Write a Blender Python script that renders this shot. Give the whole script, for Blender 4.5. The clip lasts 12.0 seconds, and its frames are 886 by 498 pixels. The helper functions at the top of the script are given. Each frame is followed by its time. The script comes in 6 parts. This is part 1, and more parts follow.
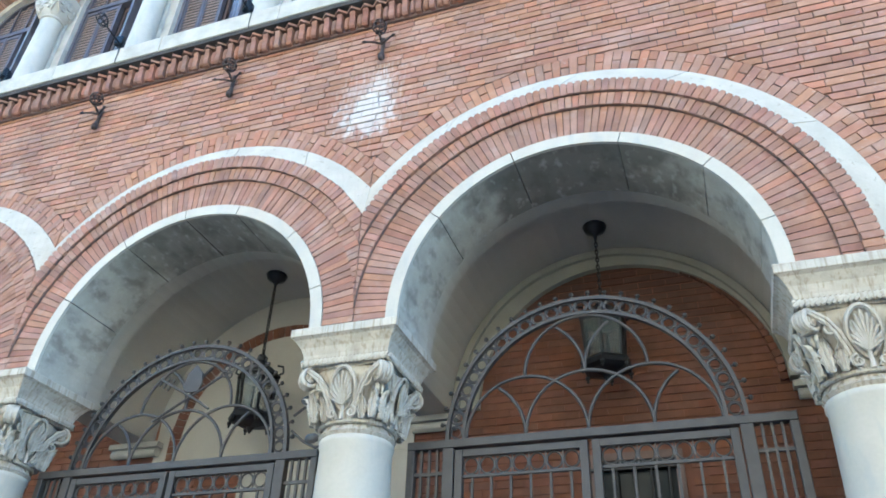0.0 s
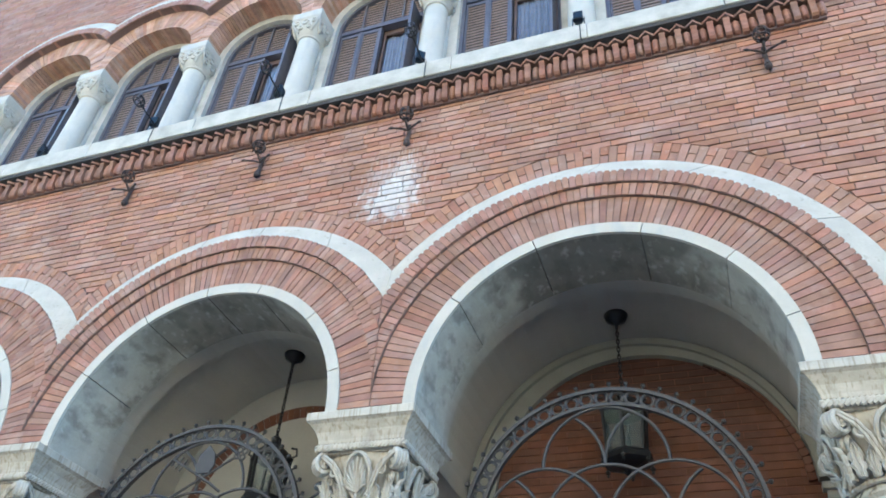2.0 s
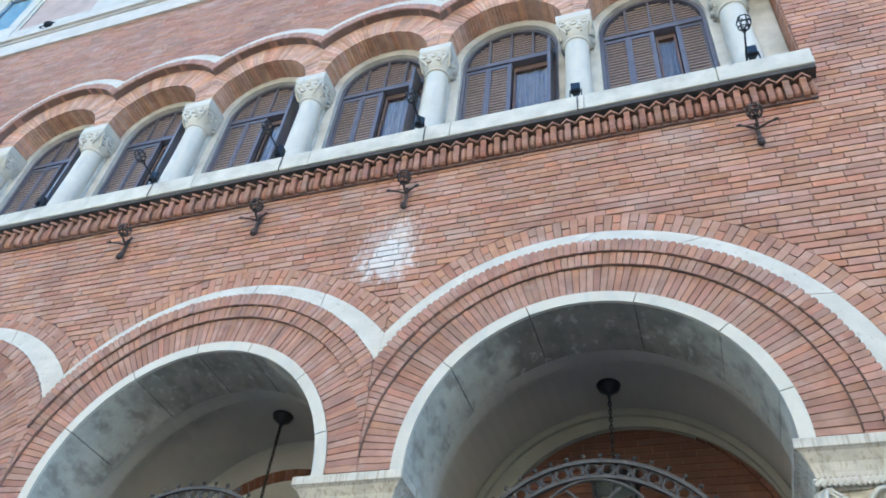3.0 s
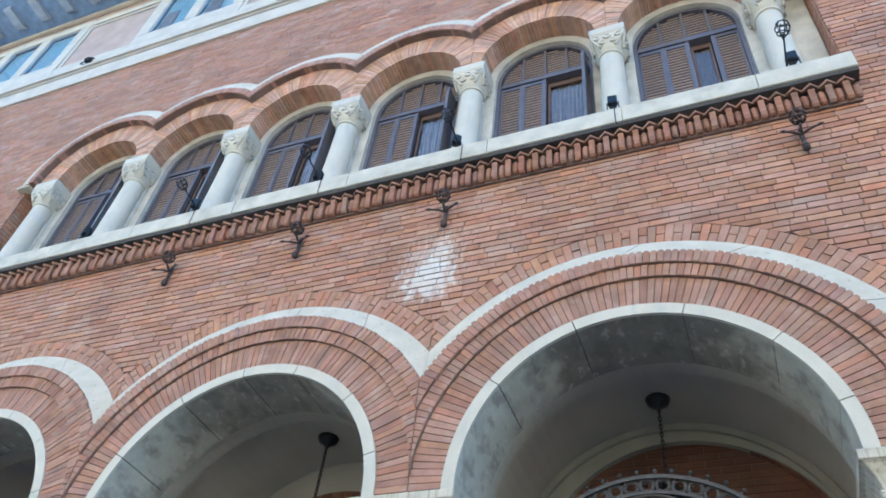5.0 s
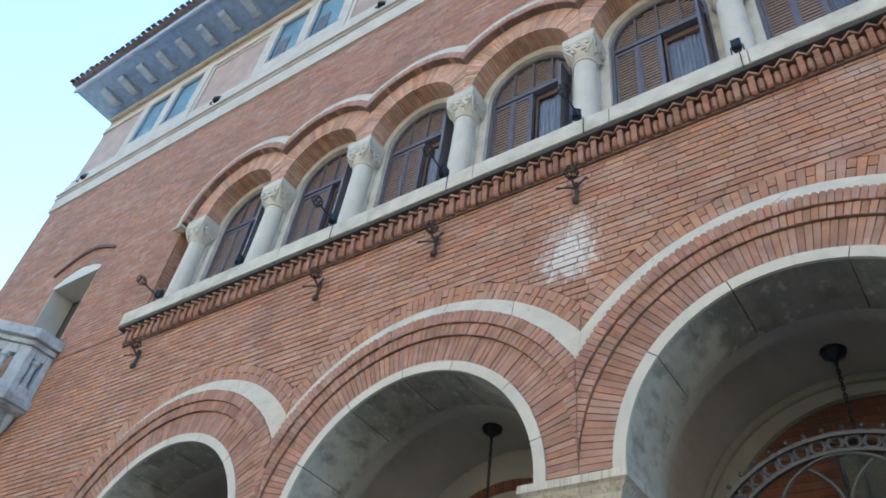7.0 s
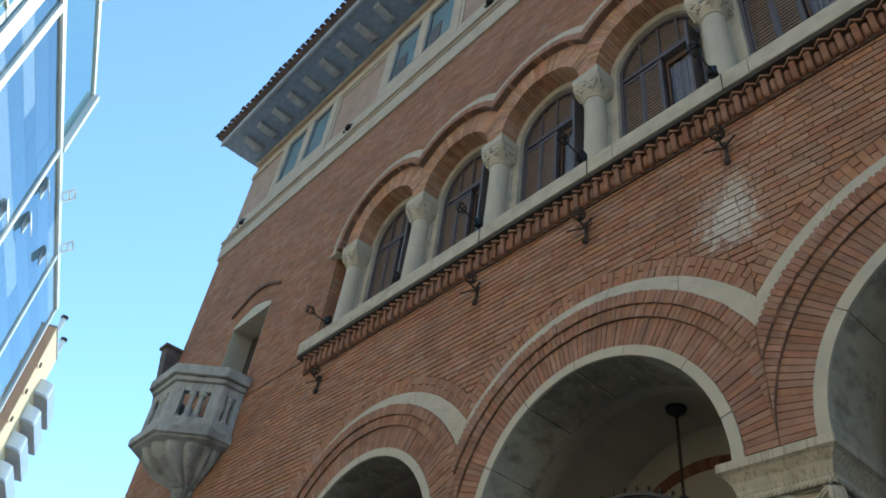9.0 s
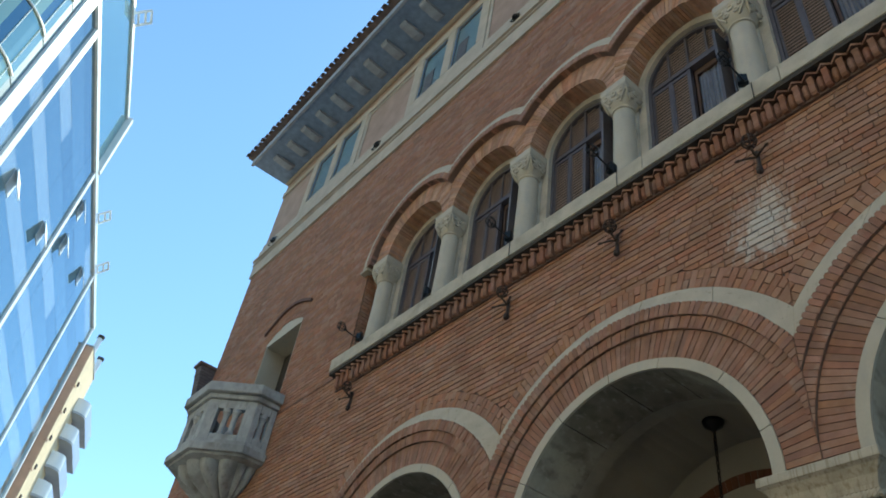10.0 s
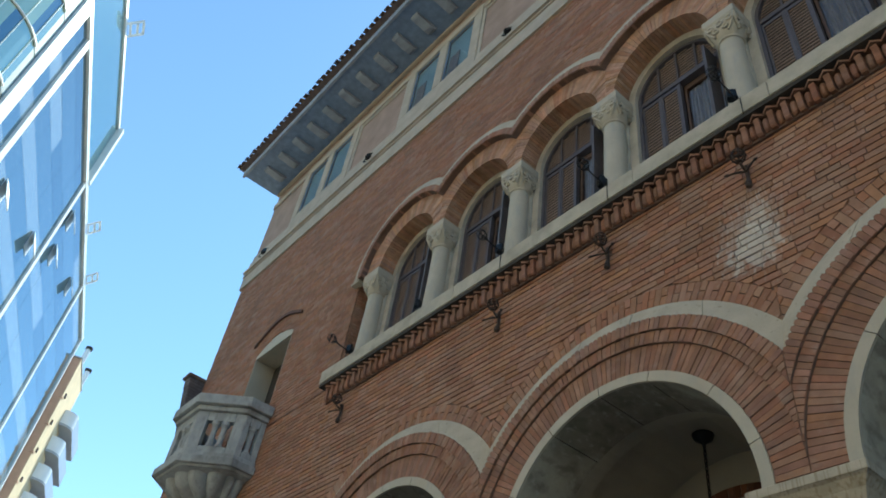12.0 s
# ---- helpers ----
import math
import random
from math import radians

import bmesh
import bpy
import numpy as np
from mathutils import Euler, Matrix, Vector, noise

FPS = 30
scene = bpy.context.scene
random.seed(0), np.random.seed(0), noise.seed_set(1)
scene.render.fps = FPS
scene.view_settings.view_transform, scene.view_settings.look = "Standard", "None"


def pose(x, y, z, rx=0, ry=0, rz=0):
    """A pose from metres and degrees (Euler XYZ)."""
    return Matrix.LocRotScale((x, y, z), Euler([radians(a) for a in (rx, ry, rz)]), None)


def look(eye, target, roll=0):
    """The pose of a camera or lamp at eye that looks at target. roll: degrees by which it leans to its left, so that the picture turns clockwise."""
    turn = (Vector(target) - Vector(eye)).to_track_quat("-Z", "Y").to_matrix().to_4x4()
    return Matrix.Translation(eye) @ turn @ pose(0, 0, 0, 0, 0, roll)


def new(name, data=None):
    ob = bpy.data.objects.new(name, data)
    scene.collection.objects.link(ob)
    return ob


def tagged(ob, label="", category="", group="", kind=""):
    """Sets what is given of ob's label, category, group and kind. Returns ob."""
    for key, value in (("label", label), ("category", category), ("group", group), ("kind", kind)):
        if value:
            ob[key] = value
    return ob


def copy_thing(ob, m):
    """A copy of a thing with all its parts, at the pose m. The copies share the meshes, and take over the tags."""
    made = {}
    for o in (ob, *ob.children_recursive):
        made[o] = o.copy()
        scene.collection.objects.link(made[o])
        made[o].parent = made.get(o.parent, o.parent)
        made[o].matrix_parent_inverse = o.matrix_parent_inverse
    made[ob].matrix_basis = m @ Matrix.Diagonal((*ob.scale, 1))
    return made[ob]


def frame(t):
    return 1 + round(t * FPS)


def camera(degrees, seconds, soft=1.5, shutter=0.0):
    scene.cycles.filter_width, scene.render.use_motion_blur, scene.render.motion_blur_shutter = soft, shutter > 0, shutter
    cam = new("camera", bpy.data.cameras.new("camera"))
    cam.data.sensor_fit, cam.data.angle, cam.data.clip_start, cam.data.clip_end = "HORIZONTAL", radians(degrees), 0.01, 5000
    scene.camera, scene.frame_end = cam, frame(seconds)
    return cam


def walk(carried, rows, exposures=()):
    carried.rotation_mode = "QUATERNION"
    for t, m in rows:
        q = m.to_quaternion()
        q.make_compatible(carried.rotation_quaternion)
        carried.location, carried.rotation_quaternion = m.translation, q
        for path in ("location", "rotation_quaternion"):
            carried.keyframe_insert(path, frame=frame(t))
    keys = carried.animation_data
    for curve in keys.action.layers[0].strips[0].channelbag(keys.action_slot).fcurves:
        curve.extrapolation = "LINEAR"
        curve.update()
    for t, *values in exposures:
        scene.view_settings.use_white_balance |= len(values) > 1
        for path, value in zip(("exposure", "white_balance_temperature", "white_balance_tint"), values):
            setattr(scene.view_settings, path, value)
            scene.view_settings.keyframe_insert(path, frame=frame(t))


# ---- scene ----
cam = camera(59.5, 12.0, soft=1.8)
PATH = [
    (0, (2.591, -5.024, 1.559), (2.011, -3.459, 2.661), 2.4),
    (0.5, (2.571, -5.027, 1.536), (1.99, -3.482, 2.665), 2.7),
    (1, (2.58, -5.028, 1.558), (1.981, -3.503, 2.704), 2.9),
    (1.5, (2.593, -5.047, 1.588), (1.989, -3.564, 2.786), 4.0),
    (2, (2.584, -5.052, 1.599), (1.989, -3.621, 2.863), 5.3),
    (2.5, (2.603, -5.067, 1.614), (2.037, -3.69, 2.948), 6.6),
    (4.5, (2.536, -5.048, 1.612), (1.973, -3.762, 3.036), 7.3),
    (5, (2.502, -5.057, 1.59), (1.873, -3.79, 3.004), 8.0),
    (5.5, (2.493, -5.063, 1.598), (1.758, -3.827, 2.988), 9.3),
    (6, (2.491, -5.053, 1.606), (1.675, -3.85, 2.981), 9.3),
    (6.5, (2.48, -5.061, 1.603), (1.603, -3.889, 2.966), 9.1),
    (7, (2.474, -5.067, 1.606), (1.533, -3.933, 2.958), 8.8),
    (7.5, (2.461, -5.085, 1.596), (1.406, -4.019, 2.919), 8.8),
    (9.5, (2.427, -5.131, 1.611), (1.183, -4.274, 2.922), 9.3),
    (10, (2.423, -5.129, 1.605), (1.167, -4.307, 2.926), 9.9),
    (10.5, (2.426, -5.138, 1.605), (1.171, -4.322, 2.931), 9.9),
    (11, (2.423, -5.137, 1.602), (1.179, -4.324, 2.94), 10.0),
    (11.5, (2.425, -5.14, 1.591), (1.194, -4.317, 2.935), 9.9),
    (12, (2.43, -5.136, 1.6), (1.203, -4.312, 2.947), 9.7),
]
EXPOSURES = [(0.0, 3.05, 4890, -5), (2.5, 2.83, 4950, -4), (5.5, 2.65, 5060, -3), (6.5, 2.46, 5210, -2), (7.0, 2.24, 5370, -2), (7.6, 1.97, 5490, -2), (9.3, 0.96, 6120, -8), (12.0, 0.88, 6120, -8)]
walk(cam, [(t, look(eye, target, roll)) for t, eye, target, roll in PATH], EXPOSURES)

# ---- light ----
SUN_ELEV, SUN_AZ = radians(52), radians(-35)   # azimuth from +y towards +x
world = bpy.data.worlds.new("sky_world")
scene.world = world
world.use_nodes = True
wn = world.node_tree
sky = wn.nodes.new("ShaderNodeTexSky")
sky.sky_type = 'NISHITA'
sky.sun_disc = False
sky.sun_elevation = SUN_ELEV
sky.sun_rotation = SUN_AZ
sky.air_density, sky.dust_density, sky.ozone_density = 1.0, 0.05, 3.3
wn.nodes["Background"].inputs[1].default_value = 0.15
wn.links.new(sky.outputs[0], wn.nodes["Background"].inputs[0])
sun_dir = Vector((math.cos(SUN_ELEV) * math.sin(SUN_AZ), math.cos(SUN_ELEV) * math.cos(SUN_AZ), math.sin(SUN_ELEV)))
sun = new("sun", bpy.data.lights.new("sun", 'SUN'))
sun.data.energy, sun.data.angle, sun.data.color = 4.0, radians(0.5), (1.0, 0.95, 0.87)
sun.matrix_world = look((0, 0, 30), Vector((0, 0, 30)) - sun_dir)

# ---- materials ----
def material(name, colour, rough=0.8, metal=0.0, vary=0.12, scale=6.0, fine=60.0, bump=0.3, tint=None, random_mix=0.0, island=False, build=None, spec=0.5):
    """Procedural surface: base colour with broad and fine variation, fine relief and roughness changes."""
    m = bpy.data.materials.new(name)
    m.use_nodes = True
    nt = m.node_tree
    N, L = nt.nodes, nt.links
    bsdf = N["Principled BSDF"]
    bsdf.inputs["Roughness"].default_value = rough
    bsdf.inputs["Metallic"].default_value = metal
    bsdf.inputs["Specular IOR Level"].default_value = spec
    geo = N.new("ShaderNodeNewGeometry")
    broad = N.new("ShaderNodeTexNoise"); broad.inputs["Scale"].default_value = scale; broad.inputs["Detail"].default_value = 4
    small = N.new("ShaderNodeTexNoise"); small.inputs["Scale"].default_value = fine; small.inputs["Detail"].default_value = 3
    for n in (broad, small):
        L.new(geo.outputs["Position"], n.inputs["Vector"])
    base = N.new("ShaderNodeMix"); base.data_type = 'RGBA'
    dark = [c * (1 - vary * 2) for c in colour]
    light = list(tint) if tint else [min(1, c * (1 + vary * 1.5)) for c in colour]
    base.inputs["A"].default_value = (*dark, 1)
    base.inputs["B"].default_value = (*light, 1)
    add = N.new("ShaderNodeMath"); add.operation = 'MULTIPLY_ADD'
    L.new(small.outputs["Fac"], add.inputs[0]); add.inputs[1].default_value = 0.35
    L.new(broad.outputs["Fac"], add.inputs[2])
    sub = N.new("ShaderNodeMapRange"); sub.inputs["From Min"].default_value = 0.38; sub.inputs["From Max"].default_value = 0.98
    L.new(add.outputs[0], sub.inputs["Value"])
    L.new(sub.outputs[0], base.inputs["Factor"])
    out = base.outputs["Result"]
    if random_mix:
        hsv = N.new("ShaderNodeHueSaturation")
        src = geo.outputs["Random Per Island"] if island else N.new("ShaderNodeObjectInfo").outputs["Random"]
        for key, lo, hi in (("Hue", 0.5 - 0.012 * random_mix, 0.5 + 0.016 * random_mix), ("Value", 1 - 0.34 * random_mix, 1 + 0.30 * random_mix), ("Saturation", 1 - 0.3 * random_mix, 1 + 0.12 * random_mix)):
            w = N.new("ShaderNodeTexWhiteNoise"); w.noise_dimensions = '1D'
            mul = N.new("ShaderNodeMath"); mul.operation = 'MULTIPLY'
            mul.inputs[1].default_value = {"Hue": 713.0, "Value": 397.0, "Saturation": 151.0}[key]
            L.new(src, mul.inputs[0]); L.new(mul.outputs[0], w.inputs["W"])
            r = N.new("ShaderNodeMapRange"); r.inputs["To Min"].default_value = lo; r.inputs["To Max"].default_value = hi
            L.new(w.outputs["Value"], r.inputs["Value"]); L.new(r.outputs[0], hsv.inputs[key])
        L.new(out, hsv.inputs["Color"])
        out = hsv.outputs["Color"]
    if build:
        out = build(nt, geo, out, bsdf)
    L.new(out, bsdf.inputs["Base Color"])
    rr = N.new("ShaderNodeMapRange"); rr.inputs["To Min"].default_value = max(0.02, rough - 0.12); rr.inputs["To Max"].default_value = min(1, rough + 0.12)
    L.new(small.outputs["Fac"], rr.inputs["Value"]); L.new(rr.outputs[0], bsdf.inputs["Roughness"])
    if bump:
        b = N.new("ShaderNodeBump"); b.inputs["Strength"].default_value = bump; b.inputs["Distance"].default_value = 0.01
        L.new(add.outputs[0], b.inputs["Height"]); L.new(b.outputs[0], bsdf.inputs["Normal"])
    return m


def stain(nt, geo, out, colour, centre, size, lo, hi, scale=5.0, stretch=(1, 1, 1), amount=1.0):
    """Lays a stain of its own ragged shape round a place over a colour."""
    N, L = nt.nodes, nt.links
    sub = N.new("ShaderNodeVectorMath"); sub.operation = 'SUBTRACT'; sub.inputs[1].default_value = centre
    L.new(geo.outputs["Position"], sub.inputs[0])
    div = N.new("ShaderNodeVectorMath"); div.operation = 'DIVIDE'; div.inputs[1].default_value = size
    L.new(sub.outputs[0], div.inputs[0])
    ln = N.new("ShaderNodeVectorMath"); ln.operation = 'LENGTH'
    L.new(div.outputs[0], ln.inputs[0])
    mp = N.new("ShaderNodeVectorMath"); mp.operation = 'MULTIPLY'; mp.inputs[1].default_value = stretch
    L.new(geo.outputs["Position"], mp.inputs[0])
    nz = N.new("ShaderNodeTexNoise"); nz.inputs["Scale"].default_value = scale; nz.inputs["Detail"].default_value = 5
    L.new(mp.outputs[0], nz.inputs["Vector"])
    ad = N.new("ShaderNodeMath"); ad.operation = 'SUBTRACT'
    L.new(nz.outputs["Fac"], ad.inputs[0])
    ml = N.new("ShaderNodeMath"); ml.operation = 'MULTIPLY'; ml.inputs[1].default_value = 0.45
    L.new(ln.outputs["Value"], ml.inputs[0]); L.new(ml.outputs[0], ad.inputs[1])
    mr = N.new("ShaderNodeMapRange"); mr.inputs["From Min"].default_value = lo; mr.inputs["From Max"].default_value = hi; mr.inputs["To Max"].default_value = amount
    L.new(ad.outputs[0], mr.inputs["Value"])
    mix = N.new("ShaderNodeMix"); mix.data_type = 'RGBA'
    mix.inputs["B"].default_value = (*colour, 1)
    L.new(mr.outputs[0], mix.inputs["Factor"]); L.new(out, mix.inputs["A"])
    return mix.outputs["Result"]


def dirt(nt, geo, out, colour, scale, lo, hi, stretch=(1, 1, 1), amount=0.8):
    """Streaks or blotches of dirt over a whole surface."""
    N, L = nt.nodes, nt.links
    mp = N.new("ShaderNodeVectorMath"); mp.operation = 'MULTIPLY'; mp.inputs[1].default_value = stretch
    L.new(geo.outputs["Position"], mp.inputs[0])
    nz = N.new("ShaderNodeTexNoise"); nz.inputs["Scale"].default_value = scale; nz.inputs["Detail"].default_value = 6
    L.new(mp.outputs[0], nz.inputs["Vector"])
    mr = N.new("ShaderNodeMapRange"); mr.inputs["From Min"].default_value = lo; mr.inputs["From Max"].default_value = hi; mr.inputs["To Max"].default_value = amount
    L.new(nz.outputs["Fac"], mr.inputs["Value"])
    mix = N.new("ShaderNodeMix"); mix.data_type = 'RGBA'
    mix.inputs["B"].default_value = (*colour, 1)
    L.new(mr.outputs[0], mix.inputs["Factor"]); L.new(out, mix.inputs["A"])
    return mix.outputs["Result"]


def lime(nt, geo, out, bsdf):
    out = dirt(nt, geo, out, (0.13, 0.07, 0.05), 0.8, 0.50, 0.75, amount=0.5)
    out = dirt(nt, geo, out, (0.46, 0.37, 0.32), 1.6, 0.54, 0.78, (1, 1, 2.0), 0.45)
    out = dirt(nt, geo, out, (0.50, 0.42, 0.37), 14.0, 0.60, 0.80, (1, 1, 1.6), 0.5)
    out = stain(nt, geo, out, (0.56, 0.51, 0.46), (-0.10, 0, 7.02), (0.55, 1, 0.70), 0.16, 0.42, 16.0, (2.2, 1, 0.5), 0.36)
    out = stain(nt, geo, out, (0.60, 0.58, 0.54), (-0.02, 0, 7.18), (0.22, 1, 0.42), 0.20, 0.34, 30.0, (2.4, 1, 0.5), 0.42)
    return stain(nt, geo, out, (0.64, 0.63, 0.60), (-0.13, 0, 6.84), (0.36, 1, 0.36), 0.12, 0.27, 7.5, (1.5, 1, 1.1), 0.52)


def aged(nt, geo, out, bsdf):
    out = dirt(nt, geo, out, (0.12, 0.065, 0.048), 2.2, 0.50, 0.74, amount=0.5)
    return dirt(nt, geo, out, (0.44, 0.35, 0.30), 7.0, 0.56, 0.78, amount=0.4)


def soot_and_shade(nt, geo, out, bsdf):
    # one dark stain for both the soot and the shade under the vault
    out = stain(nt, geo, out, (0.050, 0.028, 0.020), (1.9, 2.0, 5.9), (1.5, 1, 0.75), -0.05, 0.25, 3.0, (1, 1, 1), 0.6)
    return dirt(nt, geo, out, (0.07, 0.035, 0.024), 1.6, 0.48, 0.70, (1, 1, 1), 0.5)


BRICK = (0.330, 0.161, 0.096)
mat_brick = material("brick_fired", BRICK, 0.85, vary=0.10, scale=9, fine=120, bump=0.55, random_mix=0.52, build=lime)
mat_brick_joined = material("brick_fired_joined", BRICK, 0.85, vary=0.10, scale=9, fine=120, bump=0.55, random_mix=0.52, island=True, build=lime)
mat_arch_brick = material("arch_brick", (0.308, 0.158, 0.106), 0.85, vary=0.12, scale=9, fine=120, bump=0.5, random_mix=0.52, build=aged)
mat_loggia_brick = material("loggia_brick", (0.44, 0.24, 0.15), 0.85, vary=0.14, scale=9, fine=120, bump=0.5, random_mix=0.6, build=aged)
mat_porch_brick = material("porch_brick", (0.165, 0.064, 0.034), 0.85, vary=0.18, scale=5, fine=90, bump=0.3, random_mix=0.35, island=True, build=soot_and_shade)
mat_porch_single = material("porch_brick_single", (0.165, 0.064, 0.034), 0.85, vary=0.18, scale=5, fine=90, bump=0.3, random_mix=0.35, build=soot_and_shade)
mat_mortar = material("mortar", (0.075, 0.054, 0.044), 0.95, vary=0.2, scale=4, fine=150, bump=0.4)
mat_arch_mortar = material("brown_arch_mortar", (0.15, 0.095, 0.072), 0.95, vary=0.2, scale=4, fine=150, bump=0.4)
mat_porch_mortar = material("brown_porch_mortar", (0.17, 0.072, 0.042), 0.95, vary=0.2, scale=4, fine=100, bump=0.3)
mat_marble = material("white_marble", (0.465, 0.43, 0.36), 0.55, spec=0.3, vary=0.06, scale=3, fine=40, bump=0.08,
                      build=lambda nt, g, o, b: dirt(nt, g, dirt(nt, g, o, (0.46, 0.40, 0.31), 3.5, 0.5, 0.72, (1, 1, 0.5), 0.6), (0.34, 0.34, 0.33), 9.0, 0.54, 0.70, (1, 1, 0.35), 0.45))
mat_capital = material("carved_limestone", (0.455, 0.41, 0.335), 0.75, vary=0.12, scale=7, fine=70, bump=0.35,
                       build=lambda nt, g, o, b: dirt(nt, g, dirt(nt, g, o, (0.24, 0.19, 0.12), 42.0, 0.50, 0.68, (1, 1, 0.035), 0.75), (0.20, 0.17, 0.13), 6.0, 0.55, 0.75, (1, 1, 1), 0.4))
mat_hood = material("weathered_hood_marble", (0.47, 0.425, 0.345), 0.8, spec=0.2, vary=0.08, scale=4, fine=50, bump=0.2,
                    build=lambda nt, g, o, b: dirt(nt, g, dirt(nt, g, o, (0.40, 0.35, 0.28), 6.0, 0.50, 0.74, (1, 1, 1), 0.55), (0.16, 0.14, 0.10), 17.0, 0.62, 0.74, (1, 1, 1), 0.6))
mat_sill = material("grey_limestone", (0.47, 0.44, 0.38), 0.85, spec=0.25, vary=0.10, scale=5, fine=60, bump=0.3,
                    build=lambda nt, g, o, b: dirt(nt, g, o, (0.22, 0.20, 0.16), 3.0, 0.5, 0.75, (1, 1, 1), 0.6))


def arch_tones(nt, geo, out, bsdf):
    """Darker round each arch crown, with dark blotches and lime smears on the arch stones."""
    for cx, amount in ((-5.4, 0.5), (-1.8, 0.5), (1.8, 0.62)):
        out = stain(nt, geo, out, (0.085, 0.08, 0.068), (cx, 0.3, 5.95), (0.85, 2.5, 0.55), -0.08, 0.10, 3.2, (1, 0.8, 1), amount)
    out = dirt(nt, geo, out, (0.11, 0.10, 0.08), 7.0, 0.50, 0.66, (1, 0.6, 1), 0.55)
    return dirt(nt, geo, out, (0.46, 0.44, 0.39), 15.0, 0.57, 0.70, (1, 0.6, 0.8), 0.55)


mat_soffit = material("weathered_soffit_stone", (0.395, 0.37, 0.31), 0.8, vary=0.12, scale=4, fine=60, bump=0.3, build=arch_tones)
mat_plaster = material("grey_plaster", (0.41, 0.38, 0.32), 0.9, vary=0.06, scale=1.5, fine=40, bump=0.12)
mat_cream = material("cream_plaster", (0.28, 0.265, 0.215), 0.85, vary=0.07, scale=3, fine=40, bump=0.12)
mat_iron = material("grey_painted_iron", (0.046, 0.041, 0.038), 0.55, metal=0.2, vary=0.15, scale=12, fine=90, bump=0.1)
mat_rust = material("rusty_iron", (0.060, 0.043, 0.038), 0.8, metal=0.3, vary=0.3, scale=18, fine=120, bump=0.3)
mat_black = material("black_metal", (0.018, 0.018, 0.02), 0.45, metal=0.4, vary=0.2, scale=12, fine=80, bump=0.1)
mat_terra = material("terracotta", (0.25, 0.122, 0.080), 0.85, vary=0.16, scale=12, fine=90, bump=0.35, random_mix=0.5)
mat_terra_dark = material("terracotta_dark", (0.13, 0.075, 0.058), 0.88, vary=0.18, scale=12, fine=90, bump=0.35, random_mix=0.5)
mat_shutter = material("grey_brown_shutter_wood", (0.235, 0.175, 0.148), 0.75, vary=0.12, scale=10, fine=80, bump=0.15)
mat_frame_blue = material("slate_blue_window_paint", (0.092, 0.086, 0.105), 0.55, vary=0.12, scale=10, fine=70, bump=0.1)
mat_curtain = material("grey_curtain", (0.19, 0.19, 0.22), 0.9, vary=0.1, scale=8, fine=50, bump=0.1)
# near black: the dimness of enclosed interiors is put into the colour
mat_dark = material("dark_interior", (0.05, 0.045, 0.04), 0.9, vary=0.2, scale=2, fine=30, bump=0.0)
mat_trim = material("attic_stone_trim", (0.45, 0.39, 0.32), 0.85, vary=0.09, scale=3, fine=50, bump=0.15)
mat_eave = material("blue_grey_eave_timber", (0.19, 0.265, 0.41), 0.8, vary=0.15, scale=6, fine=60, bump=0.2)
# near black for the course below the sill and the flue cowls
mat_dull_black = material("soot_black_brick", (0.05, 0.043, 0.038), 0.9, vary=0.2, scale=6, fine=60, bump=0.3)
mat_modillion = material("grey_modillion_timber", (0.30, 0.34, 0.42), 0.8, vary=0.12, scale=5, fine=60, bump=0.25)
mat_sky_backing = material("teal_grey_blind", (0.24, 0.36, 0.44), 0.7, vary=0.08, scale=2, fine=40, bump=0.05)
mat_terra_lit = material("terracotta_pale", (0.30, 0.17, 0.135), 0.85, vary=0.18, scale=12, fine=90, bump=0.35, random_mix=0.5)
mat_tile = material("roof_tile", (0.15, 0.11, 0.10), 0.9, vary=0.2, scale=5, fine=60, bump=0.3)
mat_balcony = material("balcony_stone", (0.37, 0.39, 0.405), 0.85, vary=0.12, scale=5, fine=60, bump=0.3,
                       build=lambda nt, g, o, b: dirt(nt, g, dirt(nt, g, stain(nt, g, o, (0.075, 0.075, 0.08), (-12.25, -0.6, 8.4), (0.55, 0.7, 0.6), -0.05, 0.2, 3.0, (1, 1, 0.6), 0.8), (0.10, 0.098, 0.09), 2.2, 0.50, 0.72, (1, 1, 0.7), 0.7), (0.12, 0.11, 0.10), 14.0, 0.55, 0.75, (1, 1, 0.3), 0.45))
# bright and warm so the unseen houses throw light onto the front
mat_render_wall = material("pale_render", (0.76, 0.60, 0.42), 0.9, vary=0.06, scale=0.6, fine=20, bump=0.1)
mat_asphalt = material("asphalt", (0.075, 0.074, 0.072), 0.9, vary=0.2, scale=1.5, fine=80, bump=0.4)
# unseen footway, kept pale to send light up into the vaults
mat_paving = material("pale_stone_paving", (0.34, 0.33, 0.305), 0.85, vary=0.12, scale=2, fine=60, bump=0.3)
mat_balcony_grey = material("grey_balcony_render", (0.40, 0.42, 0.46), 0.8, vary=0.06, scale=1, fine=20, bump=0.1)
mat_lilac = material("blue_grey_balcony_panel", (0.36, 0.42, 0.58), 0.5, vary=0.05, scale=1, fine=20, bump=0.0)
mat_recess_shade = material("grey_green_reveal", (0.20, 0.26, 0.29), 0.6, vary=0.1, scale=1, fine=20, bump=0.0)
mat_sash = material("grey_sash_metal", (0.60, 0.64, 0.69), 0.5, metal=0.3, vary=0.06, scale=1, fine=20, bump=0.0)
mat_white_metal = material("white_cladding", (0.80, 0.80, 0.80), 0.35, vary=0.04, scale=1, fine=20, bump=0.0)
mat_orange = material("orange_render", (0.70, 0.43, 0.30), 0.9, vary=0.08, scale=1, fine=20, bump=0.1)
